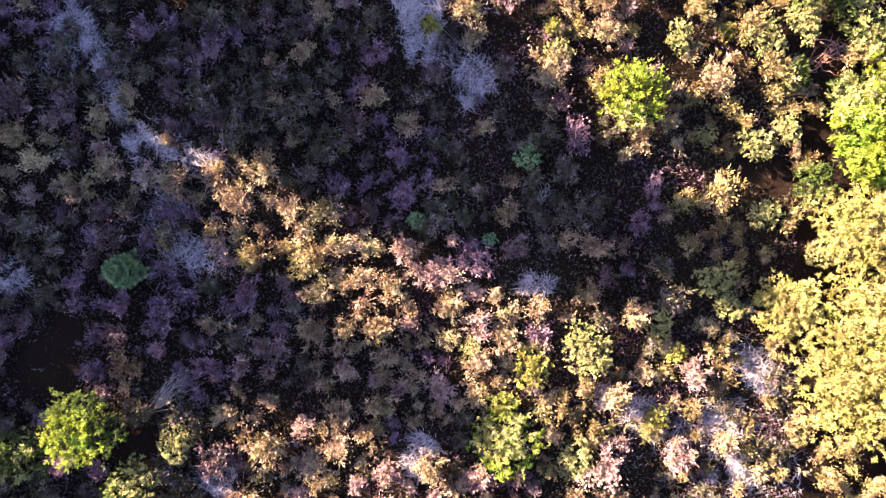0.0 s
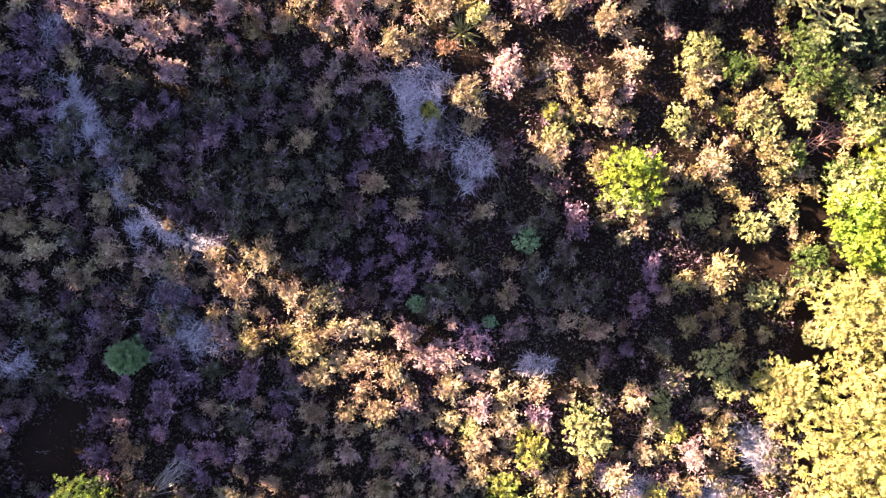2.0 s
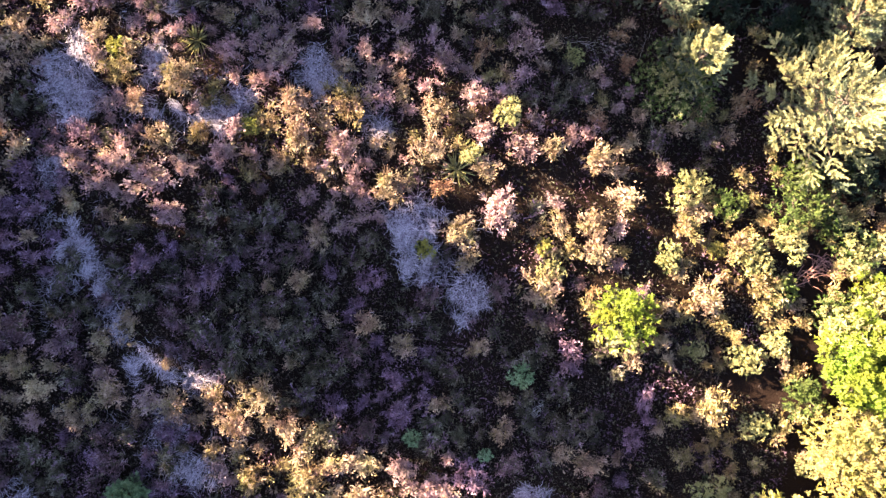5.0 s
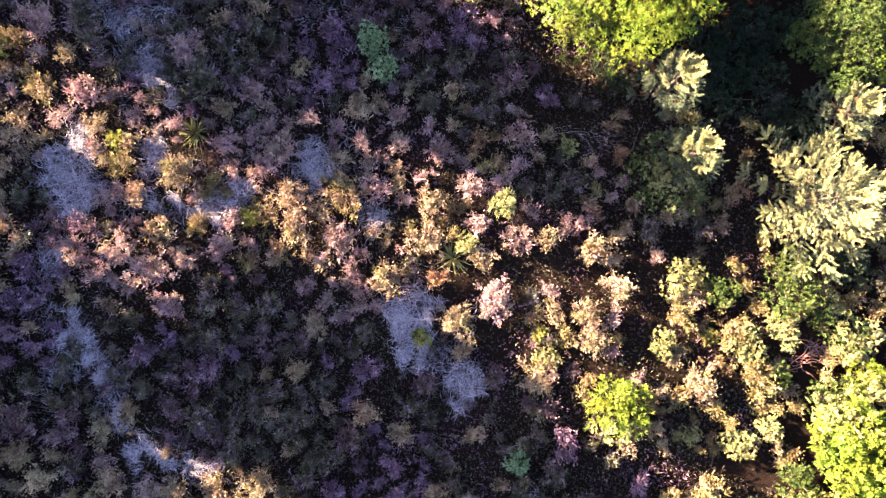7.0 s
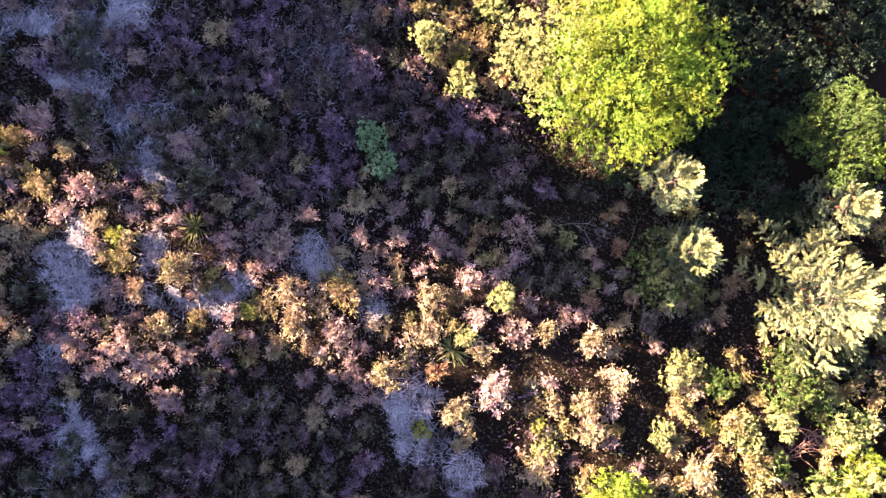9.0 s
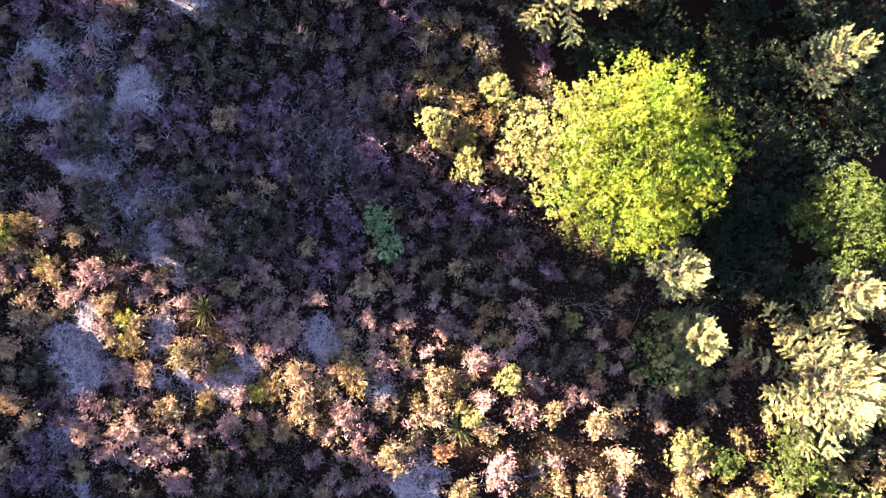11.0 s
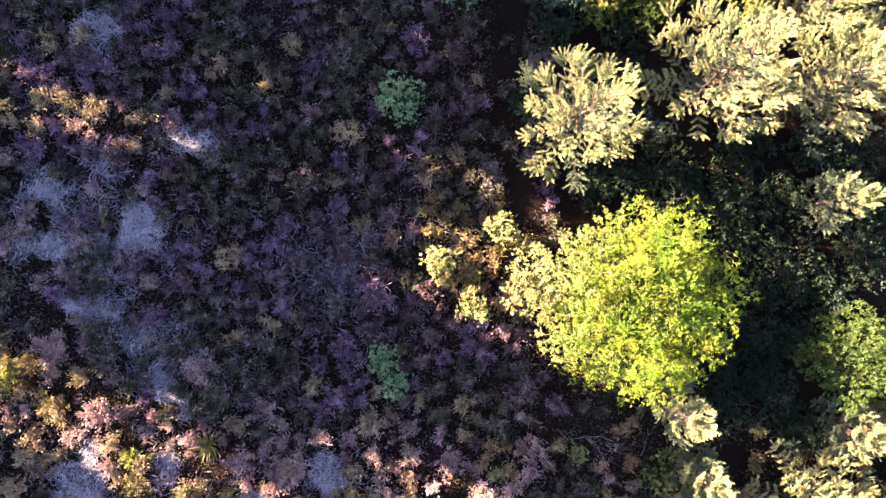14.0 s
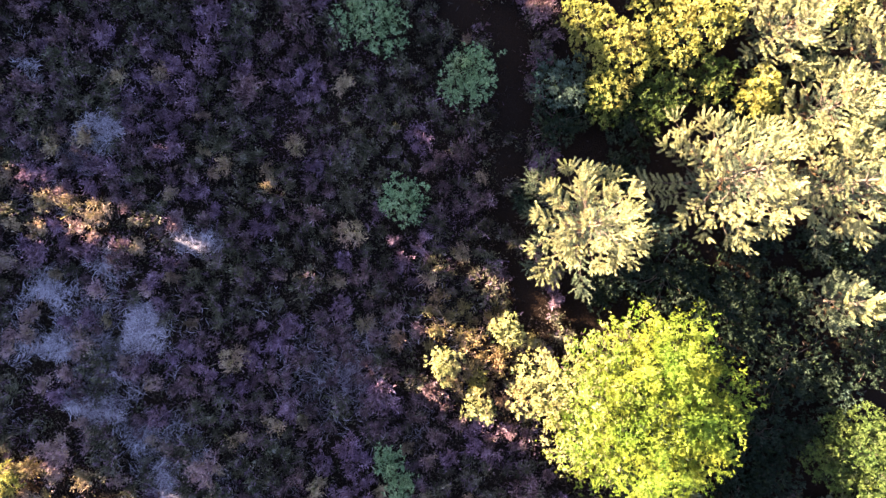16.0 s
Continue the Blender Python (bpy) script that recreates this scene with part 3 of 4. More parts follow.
def pine(x, y, r, h, mat, label, needle=(0.075, 0.019), levels=5, group="young pines", lean=(0, 0), pale_from=0.34):
    """A young pine: whorls of branches about the stem, each ending in a hand of needle-clad shoots."""
    ob = thing("pine", x, y, label, "pine tree", group)
    top = np.array([lean[0], lean[1], h])
    small = min(1.0, 0.45 + 0.45 * r)

    def clothe(branch, *kinds):
        """The needles of one branch: shoots in the sunlit colour, older ones in the shaded colour, and dead shoots."""
        chunks = []
        for number, (rows, count) in enumerate(zip(kinds, (105, 70, 36))):
            if rows:
                c, d, s = np.array([q[0] for q in rows]), np.array([q[1] for q in rows]), np.array([q[2] for q in rows])
                chunks.append((*needles(c, d, s, count, *needle), number))
        part("needles", chunks, [mat, SHADEPINE, BROWNNEEDLE], branch)

    trunk = part("trunk", tube(bent((0, 0, -0.15), top * (1, 1, 0.96), 6, 0.06), 0.035 + 0.022 * r, 0.015, 7), BARK, ob)
    for i in range(levels):
        f = 0.16 + 0.8 * i / max(1, levels - 1)
        reach = r * (1.03 - f ** 1.9 * 0.8)
        arms = (8 if r < 2 else 10) if i < levels - 2 else 6
        for j in range(arms):
            a = 6.283 * (j + 0.5 * (i % 2)) / arms + rng.normal() * 0.22
            ln = reach * rng.uniform(0.72, 1.12)
            out = np.array([math.cos(a), math.sin(a), 0.0])
            foot = top * f * 0.86
            tip = foot + out * ln + (0, 0, 0.14 * h * (0.4 + 0.6 * f) + 0.12 * ln)
            branch = part("branch", tube(bent(foot, tip, 6, 0.07), 0.010 + 0.007 * r, 0.005, 4), BARK, ob)
            way = unit(tip - foot)
            side = np.cross(way, (0, 0, 1.0))
            fresh, old, brown = [], [], []
            # light put into the colour: sunlit needles above pale_from, mostly shaded ones below
            shoots = fresh if f > pale_from or rng.random() < 0.35 - 0.4 * (pale_from > 0.5) else old
            for turn in (-1.1, -0.6, -0.2, 0.25, 0.65, 1.1)[rng.integers(2):]:
                shoots.append((tip - way * rng.uniform(0, 0.12), unit(way * math.cos(turn) + side * math.sin(turn) + (0, 0, rng.uniform(0.2, 0.8))), rng.uniform(0.34, 0.54) * small))
            steps = max(1, int(ln / 0.29))
            for m in range(steps):
                u = 0.1 + 0.82 * (m + rng.random()) / steps
                at = foot + (tip - foot) * u
                for sign in (-1, 1):
                    d = unit(way * 0.75 + side * sign * 0.8 + (0, 0, rng.uniform(0.1, 0.75)))
                    (shoots if u > 0.4 else old).append((at, d, rng.uniform(0.28, 0.48) * small))
                if u < 0.5 and rng.random() < 0.5:
                    brown.append((at, unit(out + rng.normal(size=3) * 0.5), 0.25))
            clothe(branch, fresh, old, brown)
    lead = top * (1, 1, 0.93)
    ways = [unit(np.array([math.cos(a), math.sin(a), 0.9])) for a in np.arange(6) * 1.047 + rng.random(6)] + [np.array([0, 0, 1.0])]
    clothe(trunk, [(lead, d, 0.4 * small) for d in ways])
    return ob


def tufted_pine(x, y, r, h, mat, label, needle, boughs):
    """A broad low pine with round needle tufts all over its boughs."""
    ob = thing("pine", x, y, label, "pine tree")
    part("trunk", tube(bent((0, 0, -0.15), (0, 0, h * 0.9), 6, 0.06), 0.035 + 0.022 * r, 0.02, 7), BARK, ob)
    lobes = 16 + int(7 * r) if r > 2 else 6 + int(3 * r)
    k = int(85 * r * (r + h) + 40)
    c, d = dome(k, r, h, lobes, 0.0, 0.55)
    d = unit(d * (1, 1, 0.7) + (0, 0, 0.6) + 0.3 * rng.normal(size=d.shape))
    for q in c[rng.choice(k, boughs, replace=False)]:
        part("branch", tube(bent((0, 0, max(0.1, 0.5 * q[2])), q, 5, 0.08), 0.014 + 0.008 * r, 0.006, 4), BARK, ob)
    q, e = dome(k // 2, r * 0.9, h * 0.78, lobes, 0.0)
    way = unit(np.repeat(d, 26, 0) * 0.7 + rng.normal(size=(k * 26, 3)) * 0.8)
    tufts = bristles(np.repeat(c, 26, 0), way, needle[0] * rng.uniform(0.6, 1.15, k * 26), needle[1])
    part("crown", [(*tufts, 0), (*rosettes(q, e, 6, 0.9, 0.2, 0.06), 1)], [mat, GORSE], ob)
    return ob


def tall_tree(x, y, h, r, low):
    """A tall, dense wood-edge pine: crown from near the ground up to a blunt tip."""
    ob = thing("tall_pine", x, y, "tall dense pine at the edge of the heath", "pine tree", "tall pines along the heath edge")
    part("trunk", tube(bent((0, 0, -0.2), (0, 0, h * 0.95), 7, 0.02), 0.24, 0.05, 8), BARK, ob)
    k = int(46 * h * r / 2)
    f = rng.random(k)
    prof = np.minimum(1.0, (1.02 - f) ** 0.62 * 1.25)
    a, rho = rng.random(k) * 6.283, np.sqrt(rng.random(k))
    rr = r * prof * rho * (1 + 0.3 * np.sin(3 * a + 9 * f) + 0.2 * np.sin(23 * f + 2 * a + x))
    p = np.stack([rr * np.cos(a), rr * np.sin(a), low + (h - low) * f], -1)
    d = unit(np.stack([np.cos(a), np.sin(a), 0 * a + 0.5], -1))
    part("crown", rosettes(p, d, 7, 0.9, 0.72, 0.32), [DARKGREEN], ob)
    return ob


# ---- the wood's edge beside the heath, which throws the long shadows ----
def edge_tree(s, reach, r, low=1.0, x=-23.0):
    """A tall pine whose shadow runs along the strip s across the sunbeams and ends at the distance reach."""
    y = (s - NRM.x * x) / NRM.y
    h = (reach - (U.x * x + U.y * y)) * math.tan(radians(SUN_EL))
    tall_tree(x, y, h, r, low)


EDGE = ((-12.9, -5.5, 1.4, 1), (-10.4, -8.8, 1.7, 1), (-7.7, -5.5, 1.0, 1), (-5.0, 2.5, 2.2, 1), (-1.4, -14.8, 1.5, 1), (1.3, 5.5, 1.5, 1), (2.9, 9.0, 1.15, 1), (4.2, 8.0, 0.6, 5.6), (5.0, 1.0, 0.6, 5.9), (6.2, -1.5, 0.75, 5.8),
        (6.9, -15.3, 1.15, 1), (5.4, -17.5, 0.8, 1), (11.9, -11.5, 0.8, 1), (10.9, -9.5, 0.8, 5.3), (13.25, 1.0, 1.2, 1), (14.6, 3.0, 2.0, 1), (16.2, 2.0, 0.9, 1), (18.5, -24.0, 0.75, 1), (17.2, -10.5, 0.45, 1), (20.7, -10.0, 1.3, 1), (22.6, -6.0, 0.6, 1), (24.2, -6.0, 1.6, 1),
        (26.8, -2.0, 1.9, 1), (29.5, -7.5, 1.9, 1), (32.5, -7.0, 2.0, 1), (36.0, -10.0, 2.2, 1))
for s, reach, r, low in EDGE:
    edge_tree(s, reach, r, low)
edge_tree(18.6, -11.0, 0.9, 5.6, -25.0)      # bare-stemmed ones behind the short ones let beams through
edge_tree(-1.8, -9.8, 1.0, 4.2, -25.0)

# ---- leafy trees and shrubs ----
TREES = []           # x, y, radius kept clear of heather


def clear(x, y, r):
    TREES.append((x, y, r))


# paler points towards the sun, so pale leaves colour in the lit flank
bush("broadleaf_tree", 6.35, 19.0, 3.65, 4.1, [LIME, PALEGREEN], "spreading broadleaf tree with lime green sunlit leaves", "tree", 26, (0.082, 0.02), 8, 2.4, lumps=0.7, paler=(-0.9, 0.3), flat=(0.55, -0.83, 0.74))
clear(6.25, 18.5, 3.4)
bush("broadleaf_tree", 13.5, 16.9, 2.1, 2.4, [MIDGREEN, LIME], "mid green broadleaf tree beside the thicket", "tree", 18, (0.10, 0.028), 8, 1.0, second=1.4)
clear(13.5, 16.9, 1.9)
bush("broadleaf_tree", 14.3, 3.6, 2.1, 2.0, [LIME, PALEGREEN], "lime green broadleaf tree at the heath's edge", "tree", 6, (0.13, 0.045), 10, 1.1)
clear(14.3, 3.6, 1.8)
bush("oak_sapling", 6.15, 4.95, 1.3, 1.35, [LIME, PALEGREEN], "bright lime green sapling among tan heather", "sapling", 11, (0.125, 0.03), 9, 1.0, second=1.2, lumps=1.0)
clear(6.1, 4.7, 0.8)
bush("leafy_shrub", 7.8, 12.7, 1.6, 1.5, [MIDGREEN, PALEGREEN], "grey-green leafy shrub below a young pine", "shrub", 7, (0.09, 0.032), 10, 1.1, "leafy shrubs", second=1.5)
clear(7.8, 12.7, 1.2)
clear(7.2, 14.3, 0.8)
bush("leafy_shrub", 4.2, 29.5, 1.15, 1.2, [BLUEPINE, SEEDGREEN], "blue-green leafy shrub beside the gorse", "shrub", 7, (0.10, 0.036), 9, 1.0, "leafy shrubs", second=1.0)
clear(4.2, 29.5, 0.9)
for x, y, r, h in ((-11.6, -5.8, 1.4, 1.7), (2.1, -6.4, 1.3, 1.2), (14.6, 5.6, 1.0, 1.1)):
    bush("oak_sapling", x, y, r, h, [MIDGREEN, LIME] if x < 0 else [LIME, PALEGREEN], "green sapling with upright leafy shoots", "sapling", 8, (0.12, 0.03), 10, 1.1, second=0.9 if x < 0 else 1.2, lumps=0.9)
    clear(x, y, r * 0.7)
for x, y, r, h in ((7.3, 28.9, 1.2, 1.5), (5.7, 28.9, 1.0, 1.4), (8.9, 29.4, 1.0, 1.5)):
    bush("leafy_shrub", x, y, r, h, [MIDGREEN, GORSE], "mid green leafy shrub beside the gorse", "shrub", 7, (0.10, 0.03), 9, 1.0, "leafy shrubs", second=0.8, lumps=0.8)
    clear(x, y, 0.8 * r)
THICKET = [  # understorey between the pines, its leaf colour near black for the trees' shade
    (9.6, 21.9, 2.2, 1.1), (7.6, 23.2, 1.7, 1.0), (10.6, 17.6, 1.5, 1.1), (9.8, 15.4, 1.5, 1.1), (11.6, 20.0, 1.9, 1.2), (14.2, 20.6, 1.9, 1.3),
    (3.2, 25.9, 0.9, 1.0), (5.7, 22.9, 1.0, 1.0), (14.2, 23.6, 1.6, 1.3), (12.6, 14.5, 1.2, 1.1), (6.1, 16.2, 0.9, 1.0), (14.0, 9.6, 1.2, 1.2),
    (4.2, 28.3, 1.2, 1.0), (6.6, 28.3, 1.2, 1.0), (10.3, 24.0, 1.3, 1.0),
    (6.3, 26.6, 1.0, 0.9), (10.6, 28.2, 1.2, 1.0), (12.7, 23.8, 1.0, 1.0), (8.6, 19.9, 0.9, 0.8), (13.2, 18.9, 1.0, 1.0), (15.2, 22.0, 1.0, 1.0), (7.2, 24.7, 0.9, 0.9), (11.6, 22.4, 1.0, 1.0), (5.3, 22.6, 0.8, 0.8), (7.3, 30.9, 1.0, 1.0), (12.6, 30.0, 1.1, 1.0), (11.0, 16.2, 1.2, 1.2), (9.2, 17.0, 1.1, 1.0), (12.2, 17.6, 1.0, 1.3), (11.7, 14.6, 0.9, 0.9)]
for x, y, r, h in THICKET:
    bush("understorey_shrub", x, y, r, 0.7 * h, [SHADEGREEN, BLUEPINE], "leafy understorey shrub below the pines, darkened as in shade", "shrub", 6, (0.11, 0.042), 9, 0.62, "understorey shrubs", second=1.7)
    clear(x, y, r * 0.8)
GREENS = [  # mid green shrubs: x, y, radius, height
    (12.2, 9.0, 1.35, 1.1), (13.6, 32.0, 1.4, 1.5), (10.2, 33.0, 1.4, 1.4), (-13.9, -6.8, 1.1, 1.2), (-10.3, -7.9, 1.1, 1.1),
    (12.5, 2.2, 0.95, 0.9), (14.3, 7.3, 1.1, 1.0), (13.4, 4.9, 1.0, 0.9), (11.6, 5.8, 0.7, 0.7), (9.9, 8.8, 0.7, 0.7), (13.2, 8.2, 0.8, 0.8)]
for x, y, r, h in GREENS:
    bush("leafy_shrub", x, y, r, h, [MIDGREEN, PALEGREEN], "mid green leafy shrub with paler green lobes", "shrub", 6, (0.10, 0.03), 9, 0.85, "leafy shrubs", second=0.35, lumps=0.8)
    clear(x, y, r * 0.75)
PALES = [  # pale yellow-green bushes
    (8.5, 9.25, 0.9, 0.9), (9.1, -1.0, 0.85, 0.8), (10.4, 3.4, 0.8, 0.7), (7.9, 7.0, 0.65, 0.6), (2.4, 11.9, 0.62, 1.0), (1.2, 10.5, 0.5, 0.8),
    (10.7, 7.0, 0.95, 0.8), (12.0, 7.5, 0.9, 0.8), (3.9, 6.6, 0.55, 0.5), (5.0, -3.3, 1.2, 0.9), (7.4, -2.6, 0.65, 0.6), (1.0, -3.3, 0.45, 0.5),
    (9.7, -1.9, 0.65, 0.6), (4.6, -7.0, 0.85, 0.8), (-8.9, -6.4, 0.85, 0.9), (2.15, 21.4, 0.74, 1.45), (0.06, 20.4, 0.8, 1.45), (1.25, 19.0, 0.74, 1.1),
    # tall row at 3.25, 19.7 stands in for the broadleaf tree's pale flank
    (6.0, 18.2, 0.4, 0.4), (4.6, 13.8, 0.45, 0.4), (3.25, 19.7, 1.35, 2.4), (12.9, -0.3, 0.7, 0.7), (9.2, 5.6, 0.5, 0.5), (11.6, 4.1, 0.7, 0.6), (8.9, 3.9, 0.45, 0.5), (10.9, 1.3, 0.7, 0.6), (14.2, 6.6, 0.6, 0.7)]
for x, y, r, h in PALES:
    bush("broom_bush", x, y, r, h, [PALEGREEN], "pale yellow-green broom bush among heather", "bush", 4, (0.085, 0.03), 10, 0.95, "broom bushes")
    clear(x, y, r * 0.7)
GORSES = [(1.15, 19.75, 0.5, 0.6), (2.9, -4.0, 0.9, 0.7), (2.0, -5.2, 0.7, 0.7), (9.5, 7.3, 0.4, 0.5), (6.0, 30.0, 1.7, 1.9), (8.3, 30.9, 1.8, 2.0), (10.4, 28.9, 1.0, 2.0), (6.9, 32.4, 1.4, 1.6), (4.9, 31.3, 1.1, 1.5),
          (7.3, -5.7, 0.5, 0.5), (7.9, -3.6, 0.5, 0.5), (-0.4, 7.4, 0.4, 0.45), (-6.2, 11.5, 0.45, 0.5), (-10.4, 14.1, 0.5, 0.5), (-14.4, 17.0, 0.7, 0.9), (3.6, 7.4, 0.35, 0.4)]
for x, y, r, h in GORSES:
    bush("gorse_bush", x, y, r, h, [GORSE], "yellow-olive gorse bush with dense spiny shoots", "bush", 4, (0.10, 0.034), 9, 0.85, "gorse bushes")
    clear(x, y, r * 0.7)
BLUES = [(-1.06, 25.8, 0.95, 0.8), (-1.85, 17.15, 0.64, 0.85), (-1.5, 16.35, 0.6, 0.7), (1.06, 29.7, 1.2, 1.05), (-1.9, 31.5, 1.3, 1.3), (2.84, 3.05, 0.5, 0.5), (1.56, 0.35, 0.24, 0.3), (-0.9, 0.95, 0.34, 0.45)]
for x, y, r, h in BLUES:
    bush("green_shrub", x, y, r, 1.3 * h, [SEEDGREEN], "fresh blue-green leafy shrub standing in shaded heather", "shrub", 6, (0.09, 0.03), 9, 1.3, "fresh green shrubs", lumps=0.8)
    clear(x, y, r * 0.95)

# ---- young pines ----
PINES = [(7.6, 15.5, 0.9, 3.0, 5), (8.3, 13.3, 0.9, 2.6, 5), (12.5, 11.8, 2.3, 2.7, 6), (13.4, 14.6, 0.9, 2.4, 5), (12.85, 22.1, 0.85, 2.8, 5), (4.35, 24.9, 2.0, 4.5, 6),
         (8.8, 26.1, 2.3, 4.2, 6), (12.3, 25.7, 1.9, 3.9, 6), (12.2, 28.3, 1.5, 3.0, 5), (11.1, 30.8, 1.4, 2.8, 5), (14.2, 29.8, 1.5, 2.8, 5), (14.6, 26.8, 1.4, 2.8, 5)]
for x, y, r, h, w in PINES:
    pine(x, y, r, h, PALEPINE, "young pine with pale cream-green needle shoots in sun", levels=w, lean=(rng.normal() * 0.1 * r * (r > 1.2), rng.normal() * 0.1 * r * (r > 1.2)), pale_from=0.7 if r < 1.2 else 0.18 if r > 2.2 else 0.34)
    clear(x, y, r * 0.75)
tufted_pine(14.7, -3.5, 3.9, 3.0, YELLOWPINE, "broad yellow-green pine with round needle tufts", (0.13, 0.024), 35)
clear(14.7, -3.1, 3.2)
tufted_pine(13.6, 0.7, 1.6, 1.8, YELLOWPINE, "yellow-green pine with round needle tufts beside a larger one", (0.13, 0.024), 25)
clear(13.6, 0.7, 1.2)
tufted_pine(11.3, -1.9, 1.25, 1.4, YELLOWPINE, "low yellow-green pine with round needle tufts", (0.13, 0.024), 20)
clear(11.3, -1.9, 1.0)
pine(-10.35, -0.7, 0.42, 1.2, SEEDGREEN, "small fresh green pine seedling in shade", (0.10, 0.022), 5)
clear(-10.4, -0.75, 0.5)


# ---- bare dark ground, and the places of fallen branches, kept clear of heather ----
for x, y, r in BARE:
    clear(x, y, r)
DEADWOOD = ((5.1, 14.2, 2.4, -20, 18), (-13.8, -1.4, 0.9, -40, 3), (3.8, 27.9, 0.95, 2, 5), (2.5, 26.45, 0.6, 5, 2),
            (6.95, 14.0, 0.9, 70, 3), (-13.6, -4.05, 0.5, 0, 1), (-8.9, -0.2, 0.6, -60, 4))
for x, y, ln, turn, forks in DEADWOOD:
    clear(x, y, 0.38 * ln)
clear(-9.3, -4.85, 0.8)
clear(3.3, 1.75, 0.4)
clear(12.9, 6.5, 0.7)
clear(3.1, 21.8, 0.8)
clear(-7.93, 14.4, 0.55)
clear(0.7, 10.05, 0.45)


# ---- heather ----
def heather_shape(r, h, heads, per, span):
    """Bristly heads of fine sprigs crowded on a low uneven dome, over woody twigs coloured near black as the shade
    inside.
    """
    p, d = dome(heads, r * 0.9, h * 0.86, 6, 0.12, 0.6)
    n = heads * per
    dd = np.repeat(unit(d + (0, 0, 0.45)), per, 0)
    way = unit(dd + rng.normal(size=(n, 3)) * 0.8)
    foot = np.repeat(p - unit(d) * span * 0.55, per, 0) + rng.normal(size=(n, 3)) * 0.035
    ln, wd = np.repeat(span * rng.uniform(0.65, 1.25, heads), per) * rng.uniform(0.55, 1.15, n), rng.uniform(0.022, 0.042, n)
    other = np.repeat(rng.random(heads) < 0.22, per)       # some heads take the neighbouring tone
    sprigs = [(*bristles(foot[m], way[m], ln[m], wd[m]), number) for number, m in ((0, ~other), (2, other))]
    k = heads * 4
    q = np.repeat(p + unit(d) * 0.03, 4, 0) + rng.normal(size=(k, 3)) * 0.07
    specks = leaves(q, unit(np.repeat(d, 4, 0) + (0, 0, 0.5) + 0.5 * rng.normal(size=(k, 3))), rng.uniform(0.05, 0.095, k), rng.uniform(0.028, 0.048, k))
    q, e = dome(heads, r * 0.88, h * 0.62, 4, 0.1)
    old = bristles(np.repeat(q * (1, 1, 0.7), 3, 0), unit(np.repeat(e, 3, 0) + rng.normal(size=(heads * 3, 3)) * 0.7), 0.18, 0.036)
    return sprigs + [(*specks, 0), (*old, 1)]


def cushion():
    """A small low tuft between the bushes."""
    p, d = dome(9, 0.24, 0.24, 5, 0.1, 0.6)
    return [(*bristles(np.repeat(p - d * 0.05, 9, 0), unit(np.repeat(d, 9, 0) + (0, 0, 0.4) + rng.normal(size=(81, 3)) * 0.5), rng.uniform(0.06, 0.13, 81), rng.uniform(0.022, 0.042, 81)), 0)]


KINDS = list(HEATH)
PARTNER = {"tan": "olive", "pink": "tan", "purple": "grey", "olive": "tan", "green": "purple", "grey": "green", "rust": "tan"}
SHAPES = [heather_shape(0.38 * f, 0.5 * g, 22, 14, 0.14) for f, g in ((1, 1), (1.1, 0.9), (0.9, 1.15), (1.05, 1.1), (0.95, 0.8), (1.15, 1.0))]
SHAPES += [heather_shape(0.62 * f, 0.74 * g, 42, 15, 0.16) for f, g in ((1, 1), (1.1, 0.9), (0.95, 1.1), (1.05, 1.0))]
SHAPES += [heather_shape(0.86 * f, 0.86 * g, 72, 16, 0.18) for f, g in ((1, 1), (1.05, 0.9), (0.95, 1.1), (1.0, 1.0))]
CUSHIONS = [cushion() for i in range(4)]
STEMS = [tube(bent((0, 0, -0.05), (0.1 * math.cos(a), 0.1 * math.sin(a), 0.3), 4, 0.2), 0.02, 0.006, 5) for a in (0.3, 2.2, 4.4)]

PINKS = [(-0.4, -0.5, 1.3), (-6.4, -0.7, 0.8), (-7.0, 1.6, 1.0), (1.9, 8.9, 0.9), (-9.4, 9.6, 1.5), (-6.0, 14.0, 1.2), (-13.4, 17.0, 1.2), (8.4, -4.0, 0.9), (-11.6, 25.6, 0.8), (-2.9, 13.6, 0.9), (-11.2, 10.3, 0.9), (-13.5, 22.0, 0.8), (-12.2, 16.0, 1.3)]
PURPLES = [(-6.6, -2.0, 1.2), (-8.0, -4.2, 1.0), (-1.0, 2.6, 1.4), (-13.8, 7.5, 1.3), (-13.6, 9.3, 1.0), (-9.8, 7.2, 0.9), (-3.2, 16.8, 1.2), (-2.5, 5.7, 1.0), (-1.0, 24.9, 0.8), (-12.4, 25.0, 0.9), (-8.5, 30.0, 1.5), (-0.6, 27.9, 0.9)]
YELLOWS = [(1.0, 21.0, 1.8), (2.8, 22.0, 1.1), (-4.5, -0.4, 1.3), (-5.0, 11.2, 1.0), (-2.6, 11.9, 0.9), (10.0, 5.0, 1.5), (9.5, 1.5, 1.4), (12.0, 0.8, 1.0), (5.0, -5.3, 1.4), (-7.5, 13.0, 1.0), (0.9, 11.3, 0.7), (11.5, 5.5, 1.3)]
RUSTS = [(9.9, 10.9, 0.8), (10.4, 12.2, 0.6), (1.5, 13.9, 0.4), (2.4, 19.1, 0.5), (-10.5, -4.1, 0.8), (10.8, -1.8, 0.7), (-1.4, 21.3, 0.35)]
